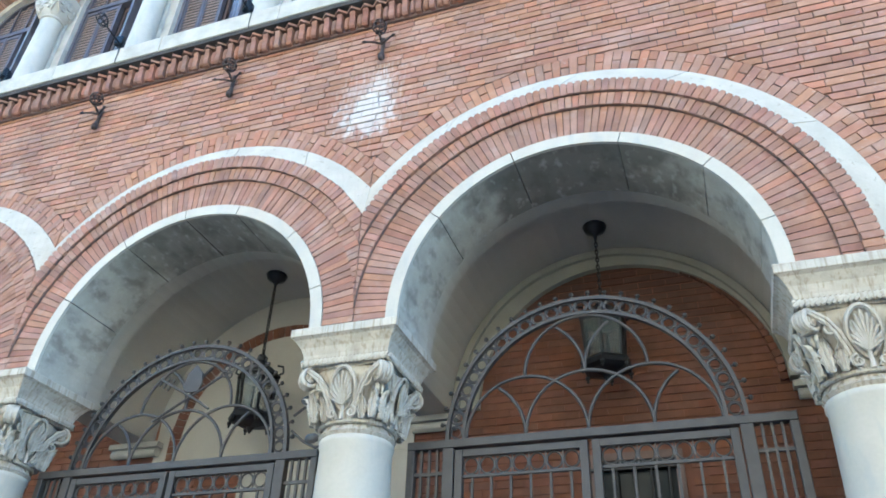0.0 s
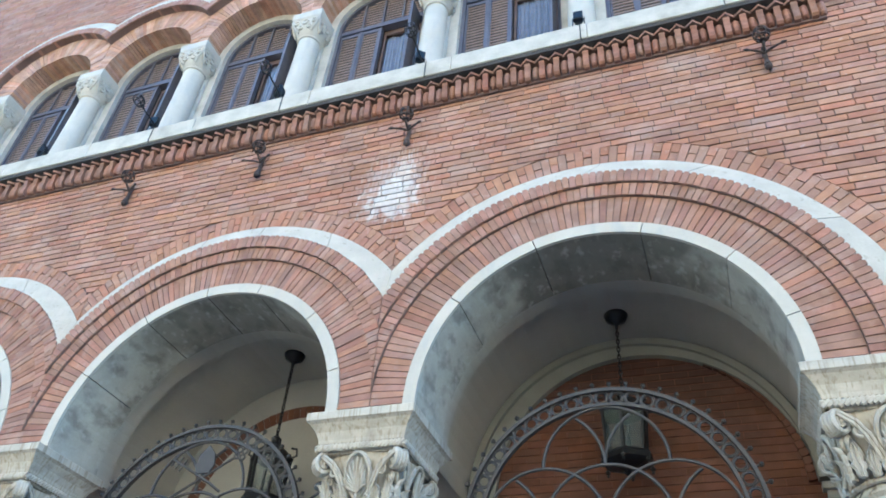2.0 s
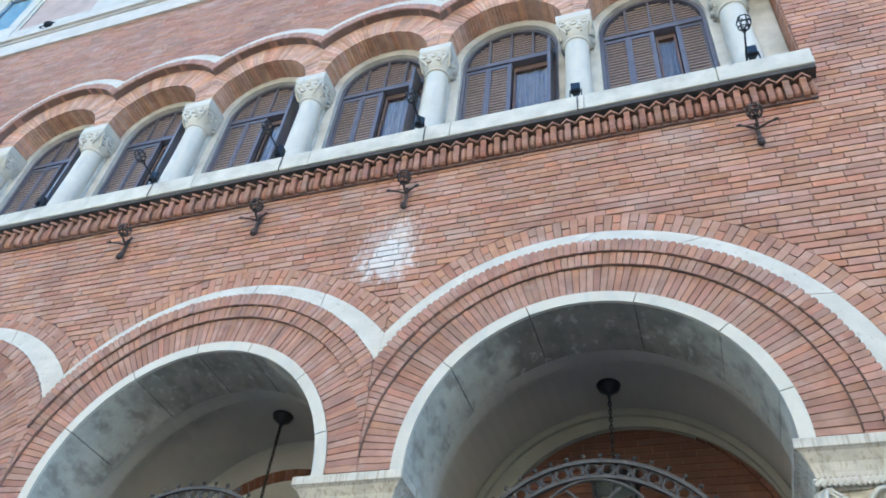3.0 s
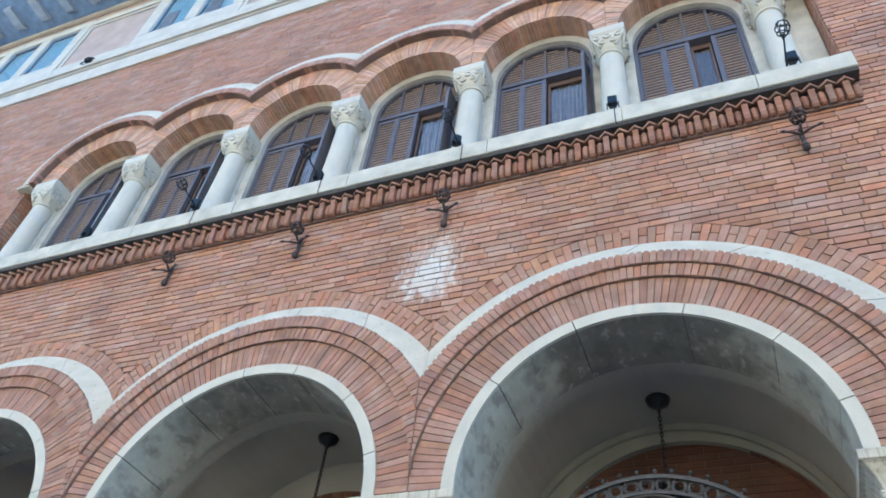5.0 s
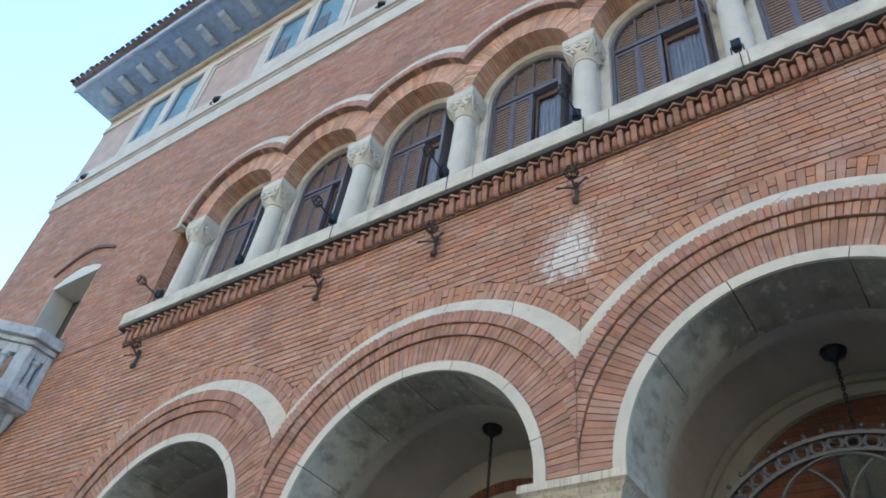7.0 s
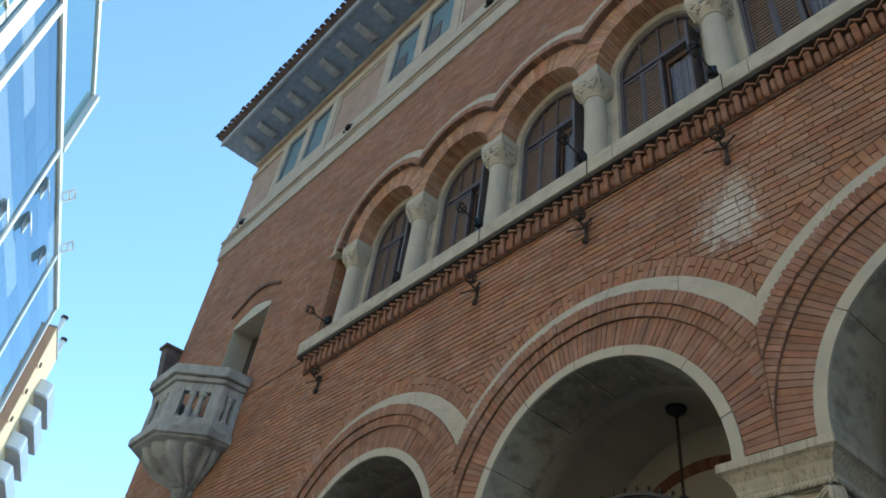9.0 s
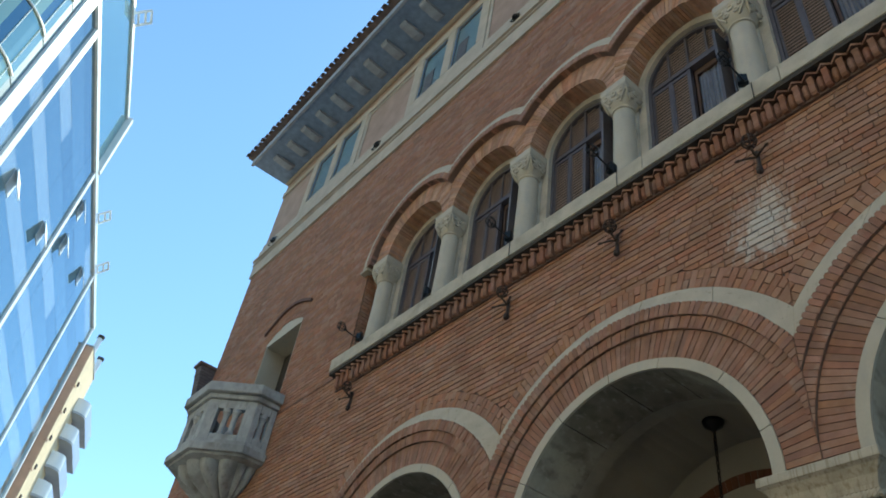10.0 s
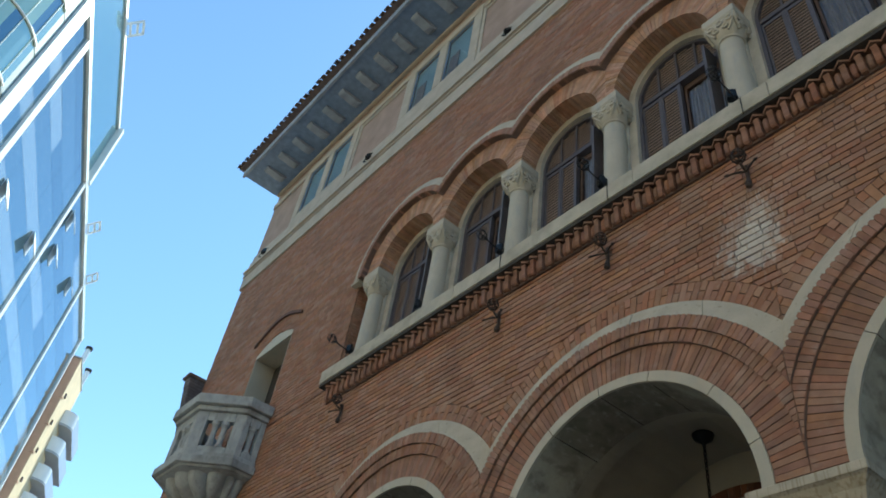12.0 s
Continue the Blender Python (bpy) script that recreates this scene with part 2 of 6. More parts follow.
mat_beige = material("beige_render", (0.74, 0.57, 0.37), 0.9, vary=0.06, scale=1, fine=20, bump=0.1)


def glass(name, colour, rough=0.05, metal=0.0, spec=0.5):
    m = bpy.data.materials.new(name)
    m.use_nodes = True
    nt = m.node_tree
    b = nt.nodes["Principled BSDF"]
    b.inputs["Base Color"].default_value = (*colour, 1)
    b.inputs["Roughness"].default_value, b.inputs["Metallic"].default_value = rough, metal
    b.inputs["Specular IOR Level"].default_value = spec
    nz = nt.nodes.new("ShaderNodeTexNoise"); nz.inputs["Scale"].default_value = 0.6
    bp = nt.nodes.new("ShaderNodeBump"); bp.inputs["Strength"].default_value = 0.03; bp.inputs["Distance"].default_value = 0.05
    nt.links.new(nz.outputs["Fac"], bp.inputs["Height"]); nt.links.new(bp.outputs[0], b.inputs["Normal"])
    return m


mat_glass = glass("dark_window_glass", (0.02, 0.03, 0.04), 0.06, 0.0, 0.8)
mat_tower_glass = glass("blue_curtain_wall_glass", (0.21, 0.32, 0.385), 0.05, 0.8)
mat_tower_green = glass("greenish_curtain_wall_glass", (0.42, 0.57, 0.52), 0.06, 0.75)
mat_tower_lime = glass("pale_green_wing_glass", (0.56, 0.68, 0.54), 0.10, 0.6)
mat_tower_deep = glass("deep_blue_spandrel_glass", (0.17, 0.275, 0.345), 0.06, 0.8)
mat_dim_glass = glass("dim_porch_glass", (0.015, 0.018, 0.02), 0.12, 0.0, 0.15)
mat_tower_teal = glass("teal_screen_glass", (0.25, 0.42, 0.47), 0.08, 0.7)
mat_tower_pale = glass("pale_blind_glass", (0.38, 0.46, 0.50), 0.14, 0.65)
mat_casement = material("brown_casement_wood", (0.12, 0.075, 0.060), 0.6, vary=0.15, scale=8, fine=70, bump=0.1)


def clear_glass():
    m = bpy.data.materials.new("clear_pane_glass")
    m.use_nodes = True
    nt = m.node_tree
    nt.nodes.remove(nt.nodes["Principled BSDF"])
    t, g, mix, fr = (nt.nodes.new(n) for n in ("ShaderNodeBsdfTransparent", "ShaderNodeBsdfGlossy", "ShaderNodeMixShader", "ShaderNodeFresnel"))
    g.inputs["Roughness"].default_value = 0.03
    nt.links.new(fr.outputs[0], mix.inputs[0]); nt.links.new(t.outputs[0], mix.inputs[1]); nt.links.new(g.outputs[0], mix.inputs[2])
    nt.links.new(mix.outputs[0], nt.nodes["Material Output"].inputs[0])
    return m


mat_clear = clear_glass()


def cloudy_glass():
    """Old lantern panes: partly clear, partly a dull grey-green."""
    m = bpy.data.materials.new("dusty_lantern_glass")
    m.use_nodes = True
    nt = m.node_tree
    b = nt.nodes["Principled BSDF"]
    b.inputs["Base Color"].default_value = (0.13, 0.15, 0.145, 1)
    b.inputs["Roughness"].default_value = 0.15
    t, mix, nz, mr = (nt.nodes.new(n) for n in ("ShaderNodeBsdfTransparent", "ShaderNodeMixShader", "ShaderNodeTexNoise", "ShaderNodeMapRange"))
    nz.inputs["Scale"].default_value = 6.0
    mr.inputs["To Min"].default_value, mr.inputs["To Max"].default_value = 0.40, 0.55
    nt.links.new(nz.outputs["Fac"], mr.inputs["Value"]); nt.links.new(mr.outputs[0], mix.inputs[0])
    nt.links.new(t.outputs[0], mix.inputs[1]); nt.links.new(b.outputs[0], mix.inputs[2])
    nt.links.new(mix.outputs[0], nt.nodes["Material Output"].inputs[0])
    return m


mat_cloudy = cloudy_glass()


def brick_pattern(nt, geo, out, bsdf):
    """Courses for brickwork that stays far off."""
    N, L = nt.nodes, nt.links
    sep, com = N.new("ShaderNodeSeparateXYZ"), N.new("ShaderNodeCombineXYZ")
    L.new(geo.outputs["Position"], sep.inputs[0])
    ad = N.new("ShaderNodeMath"); ad.operation = 'ADD'
    L.new(sep.outputs["X"], ad.inputs[0]); L.new(sep.outputs["Y"], ad.inputs[1])
    L.new(ad.outputs[0], com.inputs["X"]); L.new(sep.outputs["Z"], com.inputs["Y"])
    b = N.new("ShaderNodeTexBrick")
    b.inputs["Scale"].default_value = 1.0
    b.inputs["Brick Width"].default_value, b.inputs["Row Height"].default_value, b.inputs["Mortar Size"].default_value = 0.25, 0.0775, 0.006
    b.inputs["Color1"].default_value, b.inputs["Color2"].default_value, b.inputs["Mortar"].default_value = (1, 1, 1, 1), (0.75, 0.72, 0.72, 1), (0.45, 0.45, 0.45, 1)
    L.new(com.outputs[0], b.inputs["Vector"])
    mix = N.new("ShaderNodeMix"); mix.data_type = 'RGBA'; mix.blend_type = 'MULTIPLY'
    mix.inputs["Factor"].default_value = 1.0
    L.new(out, mix.inputs["A"]); L.new(b.outputs["Color"], mix.inputs["B"])
    return mix.outputs["Result"]


mat_attic_panel = material("dusty_pink_attic_panel", (0.36, 0.255, 0.205), 0.9, vary=0.12, scale=2.5, fine=60, bump=0.2)
# brick of the corner fin, with its shade put into the grey
mat_fin_brick = material("grey_weathered_brick", (0.15, 0.135, 0.145), 0.9, vary=0.15, scale=2.5, fine=60, bump=0.2, build=brick_pattern)
mat_far_brick = material("far_brickwork", (0.40, 0.19, 0.13), 0.9, vary=0.12, scale=2.5, fine=60, bump=0.2, build=brick_pattern)

# ---- mesh helpers ----
class Build:
    """Collects vertices and faces of one mesh."""

    def __init__(self):
        self.v, self.f = [], []

    def add(self, verts, faces):
        n = len(self.v)
        self.v += [tuple(p) for p in verts]
        self.f += [tuple(n + i for i in f) for f in faces]
        return self

    def box(self, x0, x1, y0, y1, z0, z1):
        return self.add([(x0, y0, z0), (x1, y0, z0), (x1, y1, z0), (x0, y1, z0), (x0, y0, z1), (x1, y0, z1), (x1, y1, z1), (x0, y1, z1)],
                        [(0, 3, 2, 1), (4, 5, 6, 7), (0, 1, 5, 4), (1, 2, 6, 5), (2, 3, 7, 6), (3, 0, 4, 7)])

    def prism(self, poly, y0, y1, back=True):
        """A polygon in x and z (anticlockwise seen from the street), drawn from y0 (front) to y1."""
        n = len(poly)
        verts = [(x, y0, z) for x, z in poly] + [(x, y1, z) for x, z in poly]
        faces = [tuple(range(n))] + [(i, n + i, n + (i + 1) % n, (i + 1) % n) for i in range(n)]
        if back:
            faces.append(tuple(range(2 * n - 1, n - 1, -1)))
        return self.add(verts, faces)

    def slab(self, poly, z0, z1):
        """A polygon in x and y (anticlockwise from above), drawn from z0 to z1."""
        n = len(poly)
        verts = [(x, y, z0) for x, y in poly] + [(x, y, z1) for x, y in poly]
        return self.add(verts, [tuple(range(n - 1, -1, -1)), tuple(range(n, 2 * n))] + [(i, (i + 1) % n, n + (i + 1) % n, n + i) for i in range(n)])

    def loft(self, rings, closed=True, caps=True):
        """Rings of points with the same count, joined one to the next."""
        n = len(rings[0])
        verts = [p for r in rings for p in r]
        faces = []
        for k in range(len(rings) - 1):
            for i in range(n if closed else n - 1):
                j = (i + 1) % n
                faces.append((k * n + i, k * n + j, (k + 1) * n + j, (k + 1) * n + i))
        if caps and closed:
            faces += [tuple(range(n - 1, -1, -1)), tuple(range((len(rings) - 1) * n, len(rings) * n))]
        return self.add(verts, faces)

    def lathe(self, profile, x, y, sides=24, squash=1.0):
        rings = [[(x + r * math.cos(2 * math.pi * i / sides), y + squash * r * math.sin(2 * math.pi * i / sides), z) for i in range(sides)] for r, z in profile]
        return self.loft(rings)

    def tube(self, pts, r, sides=6, closed=False):
        """A round bar along points; r may be a list."""
        pts = [Vector(p) for p in pts]
        rings = []
        n = len(pts)
        for i, p in enumerate(pts):
            a, b = (pts[(i - 1) % n], pts[(i + 1) % n]) if closed else (pts[max(i - 1, 0)], pts[min(i + 1, n - 1)])
            d = (b - a).normalized()
            u = d.cross(Vector((0, 1, 0)) if abs(d.y) < 0.9 else Vector((1, 0, 0))).normalized()
            w = d.cross(u)
            rad = r[i] if isinstance(r, (list, tuple)) else r
            rings.append([p + rad * (math.cos(2 * math.pi * k / sides) * u + math.sin(2 * math.pi * k / sides) * w) for k in range(sides)])
        if closed:
            rings.append(rings[0])
        return self.loft(rings, caps=not closed)

    def ball(self, x, y, z, r, sides=8, rows=5):
        return self.lathe([(max(1e-4, r * math.sin(math.pi * k / rows)), z - r * math.cos(math.pi * k / rows)) for k in range(rows + 1)], x, y, sides)

    def mesh(self, name, mat, smooth=False):
        me = bpy.data.meshes.new(name)
        me.from_pydata(self.v, [], self.f)
        me.materials.append(mat)
        if smooth:
            me.polygons.foreach_set("use_smooth", [True] * len(me.polygons))
        me.update()
        return me


def part(name, b, mat, parent=None, label="", smooth=False, kind="", bevel=0.0):
    """Links what b has built as one mesh object under a thing or a part."""
    ob = new(name, b.mesh(name, mat, smooth))
    if parent:
        ob.parent = parent
        if parent.location.length:
            ob.matrix_parent_inverse = Matrix.Translation(-parent.location)
    if smooth:
        mod = ob.modifiers.new("split", 'EDGE_SPLIT')
        mod.split_angle = radians(40)
    if bevel:
        mod = ob.modifiers.new("bevel", 'BEVEL')
        mod.width, mod.segments, mod.limit_method, mod.angle_limit = bevel, 2, 'ANGLE', radians(35)
    return tagged(ob, label, "", "", kind)


def thing(name, label, category, group="", kind="", at=(0, 0, 0)):
    ob = new(name)
    ob.empty_display_size = 0.1
    ob.location = at
    return tagged(ob, label, category, group, kind)


def arc(cx, cz, r, a0, a1, n):
    """Points in x and z from angle a0 to a1 (degrees, 0 to the right, 90 up)."""
    return [(cx + r * math.cos(radians(a0 + (a1 - a0) * i / n)), cz + r * math.sin(radians(a0 + (a1 - a0) * i / n))) for i in range(n + 1)]


def clip(poly, axis, limit, keep_below):
    """Cuts a polygon by x = limit (axis 0) or z = limit (axis 1)."""
    out = []
    inside = (lambda p: p[axis] <= limit + 1e-9) if keep_below else (lambda p: p[axis] >= limit - 1e-9)
    for i, p in enumerate(poly):
        q = poly[(i + 1) % len(poly)]
        if inside(p):
            out.append(p)
        if inside(p) != inside(q):
            s = (limit - p[axis]) / (q[axis] - p[axis])
            out.append((p[0] + s * (q[0] - p[0]), p[1] + s * (q[1] - p[1])))
    return out


def area(poly):
    return 0.5 * sum(p[0] * q[1] - q[0] * p[1] for p, q in zip(poly, poly[1:] + poly[:1]))

# ---- large structure ----
PITCH = 3.6
BAYS = [-5.4, -1.8, 1.8]                 # centres of the three arches
ZC, SPRING = 4.49, 4.40                  # arch centre and top of the imposts
R_IN, R_MARBLE, R_A, R_B, R_TOOTH, R_HOOD, R_OUT = 1.41, 1.515, 1.805, 1.94, 2.08, 2.285, 2.50
X0, X1 = -14.6, 10.9                     # ends of the front
SILL_Z, SILL_T = 8.45, 0.25
LOGGIA = [-6.375 + 1.83 * i for i in range(6)]
LZ, LR = 10.68, 0.77                     # loggia arch centre and radius
LX0, LX1 = -7.78, 4.16
ATTIC_Z, EAVE_Z = 14.32, 18.15
FIN_Z = 11.33
DOOR = (-11.75, -10.2, 10.85)             # balcony door

lower = [(X0, 0), (-7.55, 0), (-7.55, SPRING)]
for cx in BAYS:
    lower += [(cx - R_MARBLE + 0.01, SPRING)] + arc(cx, ZC, R_MARBLE - 0.01, 180, 0, 40) + [(cx + R_MARBLE - 0.01, SPRING)]
lower += [(3.95, SPRING), (3.95, 0), (X1, 0), (X1, SILL_Z), (X0, SILL_Z)]
upper = [(X0, SILL_Z), (DOOR[0], SILL_Z), (DOOR[0], DOOR[2])]
upper += [(DOOR[0] + (DOOR[1] - DOOR[0]) * i / 12, DOOR[2] + 0.22 * math.sin(math.pi * i / 12)) for i in range(1, 12)]
upper += [(DOOR[1], DOOR[2]), (DOOR[1], SILL_Z), (LX0, SILL_Z), (LX0, LZ)]
for cx in LOGGIA:
    upper += arc(cx, LZ, LR + 0.03, 180, 0, 24)
upper += [(LX1, LZ), (LX1, SILL_Z), (X1, SILL_Z), (X1, ATTIC_Z), (X0, ATTIC_Z)]
wall = thing("wall_front", "red brick palazzo front with thin lime joints", "wall", kind="structure", at=(-1.8, 0, 0))
part("lower_wall", Build().prism(lower, 0.018, 0.5), mat_mortar, wall)
part("upper_wall", Build().prism(upper, 0.018, 0.5), mat_mortar, wall)

# side, back and roof close the building
side = thing("wall_side", "red brick end wall of the palazzo", "wall", kind="structure", at=(X0, 6, 0))
part("side_wall", Build().box(X0, X0 + 0.45, 0.503, 14, 0, EAVE_Z - 0.003).box(X1 - 0.45, X1, 0.503, 14, 0, EAVE_Z - 0.003).box(X0 + 0.453, X1 - 0.453, 13.6, 14, 0, EAVE_Z - 0.003), mat_far_brick, side)

PIERS = [-11.4, -6.6, -1.8, 3.0, 7.8]    # centres of the attic window pairs
WIN = [(c + s, c + s + 0.95) for c in PIERS for s in (-1.08, 0.13)]
attic = thing("wall_attic", "attic storey with plaster frames, brick panels and paired windows", "wall", kind="structure", at=(-1.8, 0, ATTIC_Z))
body = Build().box(X0, X1, 0.05, 0.5, ATTIC_Z, 15.8).box(X0, X1, 0.05, 0.5, 17.5, EAVE_Z)
edges = [X0] + [e for w in WIN for e in w] + [X1]
for a, b in zip(edges[0::2], edges[1::2]):
    body.box(a, b, 0.05, 0.5, 15.797, 17.503)
part("attic_wall", body, mat_attic_panel, attic)
trim = Build()
trim.box(X0 - 0.05, X1 + 0.05, -0.05, 0.047, 14.32, 14.76)
trim.box(X0 - 0.08, X1 + 0.08, -0.08, 0.047, 14.763, 14.80)
trim.box(X0 - 0.045, X1 + 0.045, -0.045, 0.047, 14.803, 14.90)
trim.box(X0 - 0.10, X1 + 0.10, -0.10, 0.047, 14.903, 14.98)
trim.box(X0 - 0.07, X1 + 0.07, -0.07, 0.047, 14.995, 15.06)
trim.box(X0 - 0.03, X1 + 0.03, -0.03, 0.047, 15.075, 15.30)
part("string_course", trim, mat_trim, attic, "pale moulded stone string course")
for c in PIERS:
    f = Build()
    y0, y1, e = -0.01, 0.085, 0.015
    f.box(c - 1.35, c + 1.35, y0, y1, 15.303, 15.8 + e).box(c - 1.35, c + 1.35, y0, y1, 17.5 - e, 17.75)
    f.box(c - 1.35, c - 1.08 + e, y0, y1, 15.803 + e, 17.497 - e).box(c + 1.08 - e, c + 1.35, y0, y1, 15.803 + e, 17.497 - e).box(c - 0.13 - e, c + 0.13 + e, y0, y1, 15.803 + e, 17.497 - e)
    part("window_surround", f, mat_trim, attic, "pale plaster surround of paired windows", bevel=0.015)
for a, b in zip(PIERS, PIERS[1:]):
    f = Build()
    f.box(a + 1.353, b - 1.353, 0.0, 0.047, 15.303, 15.55).box(a + 1.353, b - 1.353, 0.0, 0.047, 17.5, 17.7)
    f.box(a + 1.353, a + 1.45, 0.02, 0.047, 15.553, 17.497).box(b - 1.45, b - 1.353, 0.02, 0.047, 15.553, 17.497).box(a + 1.453, b - 1.453, 0.02, 0.047, 17.36, 17.44)
    part("panel_frame", f, mat_trim, attic, bevel=0.012)
f = Build().box(X0, PIERS[0] - 1.353, 0.0, 0.047, 17.5, 17.7).box(X0, PIERS[0] - 1.353, 0.0, 0.047, 15.303, 15.55)
part("panel_frame", f, mat_trim, attic)
for x0, x1 in WIN:
    w = Build().add([(x0, 0.062, 15.8), (x1, 0.062, 15.8), (x1, 0.062, 17.5), (x0, 0.062, 17.5)], [(0, 1, 2, 3)])
    pane = part("pane", w, mat_clear, attic, "attic window glass")
    pane.visible_shadow = False
    # added sheet whose teal stands for the sky mirrored in the pane
    part("blind", Build().box(x0 + 0.002, x1 - 0.002, 0.10, 0.12, 15.802, 17.498), mat_sky_backing, pane, "teal-grey sheet behind the glass, coloured as mirrored sky")
    if x0 > -10:
        part("curtain", Build().box(x0 + 0.12, x0 + 0.46, 0.078, 0.092, 15.85, 16.75), mat_curtain, pane, "pale curtain")
    fr = Build()
    for u0, u1, v0, v1 in ((x0, x0 + 0.035, 15.8, 17.5), (x1 - 0.035, x1, 15.8, 17.5), (x0 + 0.035, x1 - 0.035, 15.8, 15.835), (x0 + 0.035, x1 - 0.035, 17.465, 17.5)):
        fr.box(u0, u1, 0.038, 0.058, v0, v1)
    part("window_frame", fr, mat_eave, pane)

# ---- lower arches ----
def hood(cx, cz, r_in, y_in, r_out, y_out, left, right, down, n=48):
    """Sloping stone hood over an arch, cut at the middle of the pier where another arch joins."""
    def ends(r):
        a = math.degrees(math.acos(min(1, right / r))) if right < r else 0.0
        b = 180 - math.degrees(math.acos(min(1, left / r))) if left < r else 180.0
        return a, b
    rows = []
    for r, y in ((r_out, 0.06), (r_out, y_out), (r_in, y_in), (r_in, 0.06)):
        a, b = ends(r)
        pts = arc(cx, cz, r, b, a, n)
        if b == 180.0 and down:
            pts = [(cx - r, cz - down)] + pts
        elif down:
            pts = [pts[0]] + pts
        if a == 0.0 and down:
            pts = pts + [(cx + r, cz - down)]
        elif down:
            pts = pts + [pts[-1]]
        rows.append([(x, y, z) for x, z in pts])
    return rows


def hood_stones(parent, rows, cuts, mat, name="hood_stone"):
    n = len(rows[0])
    marks = [round(c * (n - 1)) for c in cuts]
    for a, b in zip(marks, marks[1:]):
        bb = Build()
        seg = [[rows[k][i] for k in range(4)] for i in range(a, b + 1)]
        # a fine open joint at each end
        for j, o in ((0, 1), (-1, -2)):
            seg[j] = [tuple(np.array(p) + (np.array(q) - np.array(p)) * min(0.5, 0.004 / max(1e-6, np.linalg.norm(np.array(q) - np.array(p))))) for p, q in zip(seg[j], seg[o])]
        bb.loft(seg)
        part(name, bb, mat, parent)


def ring_bricks(parent, cx, cz, r0, r1, yf, yb, pitch, xmin, xmax, mat, zmin=None, ragged=0.0, halves=False, name="brick", seed=1, notch=0.0):
    """Voussoir bricks of one ring; whole ones share a mesh."""
    rnd = random.Random(seed)
    n = max(6, round(math.pi * (r0 + r1) / 2 / pitch))
    step = 180.0 / n
    gap = 0.007
    shared = {}

    def wedge(a, b, angle):
        h0 = math.radians(step / 2) - gap / 2 / a
        h1 = math.radians(step / 2) - gap / 2 / b
        poly = [(-a * math.sin(h0), a * math.cos(h0)), (a * math.sin(h0), a * math.cos(h0)), (b * math.sin(h1), b * math.cos(h1)), (-b * math.sin(h1), b * math.cos(h1))]
        if notch:
            e, top = b * math.sin(h1), b * math.cos(h1)
            poly = poly[:2] + [(e * 1.02, top - notch), (e * 0.62, top), (-e * 0.62, top), (-e * 1.02, top - notch)]
        th = radians(90 - angle)
        c, s = math.cos(th), math.sin(th)
        return poly, [(cx + x * c + z * s, cz - x * s + z * c) for x, z in poly]

    for i in range(n):
        ang = step * (i + 0.5)
        spans = [(r0 + 0.002, r1 - 0.002)]
        if halves and i % 2:
            m = (r0 + r1) / 2
            spans = [(r0 + 0.002, m - 0.005), (m + 0.005, r1 - 0.002)]
        for a, b in spans:
            poly, placed = wedge(a, b, ang)
            dy = rnd.uniform(-0.004, 0.004)
            lo, hi = min(p[0] for p in placed), max(p[0] for p in placed)
            if hi <= xmin or lo >= xmax:
                continue
            if lo < xmin or hi > xmax:
                cut = clip(clip(placed, 0, xmin + 0.004, False), 0, xmax - 0.004, True)
                if len(cut) < 3 or abs(area(cut)) < 2e-4:
                    continue
                part(name, Build().prism(cut, yf + dy, yb, back=False), mat, parent)
                continue
            key = (round(a, 3), round(b, 3))
            if key not in shared:
                shared[key] = Build().prism(poly, 0.0, yb - yf, back=False).mesh(name, mat)
            ob = new(name, shared[key])
            ob.parent = parent
            ob.matrix_parent_inverse = Matrix.Translation(-parent.location)
            grow = rnd.uniform(-ragged, ragged)
            ob.matrix_basis = Matrix.Translation((cx, yf + dy, cz)) @ Matrix.Rotation(radians(90 - ang), 4, 'Y') @ Matrix.Translation((0, 0, grow))
    # straight courses below the centre
    if zmin is not None:
        k = max(1, round((cz - zmin) / pitch))
        for side_sign in (-1, 1):
            for j in range(k):
                z0, z1 = zmin + (cz - zmin) * j / k + 0.005, zmin + (cz - zmin) * (j + 1) / k - 0.005
                xa, xb = sorted((cx + side_sign * (r0 + 0.004), cx + side_sign * (r1 - 0.004)))
                xa, xb = max(xa, xmin + 0.004), min(xb, xmax - 0.004)
                if xb - xa > 0.02:
                    part(name, Build().prism([(xa, z0), (xb, z0), (xb, z1), (xa, z1)], yf, yb, back=False), mat, parent)


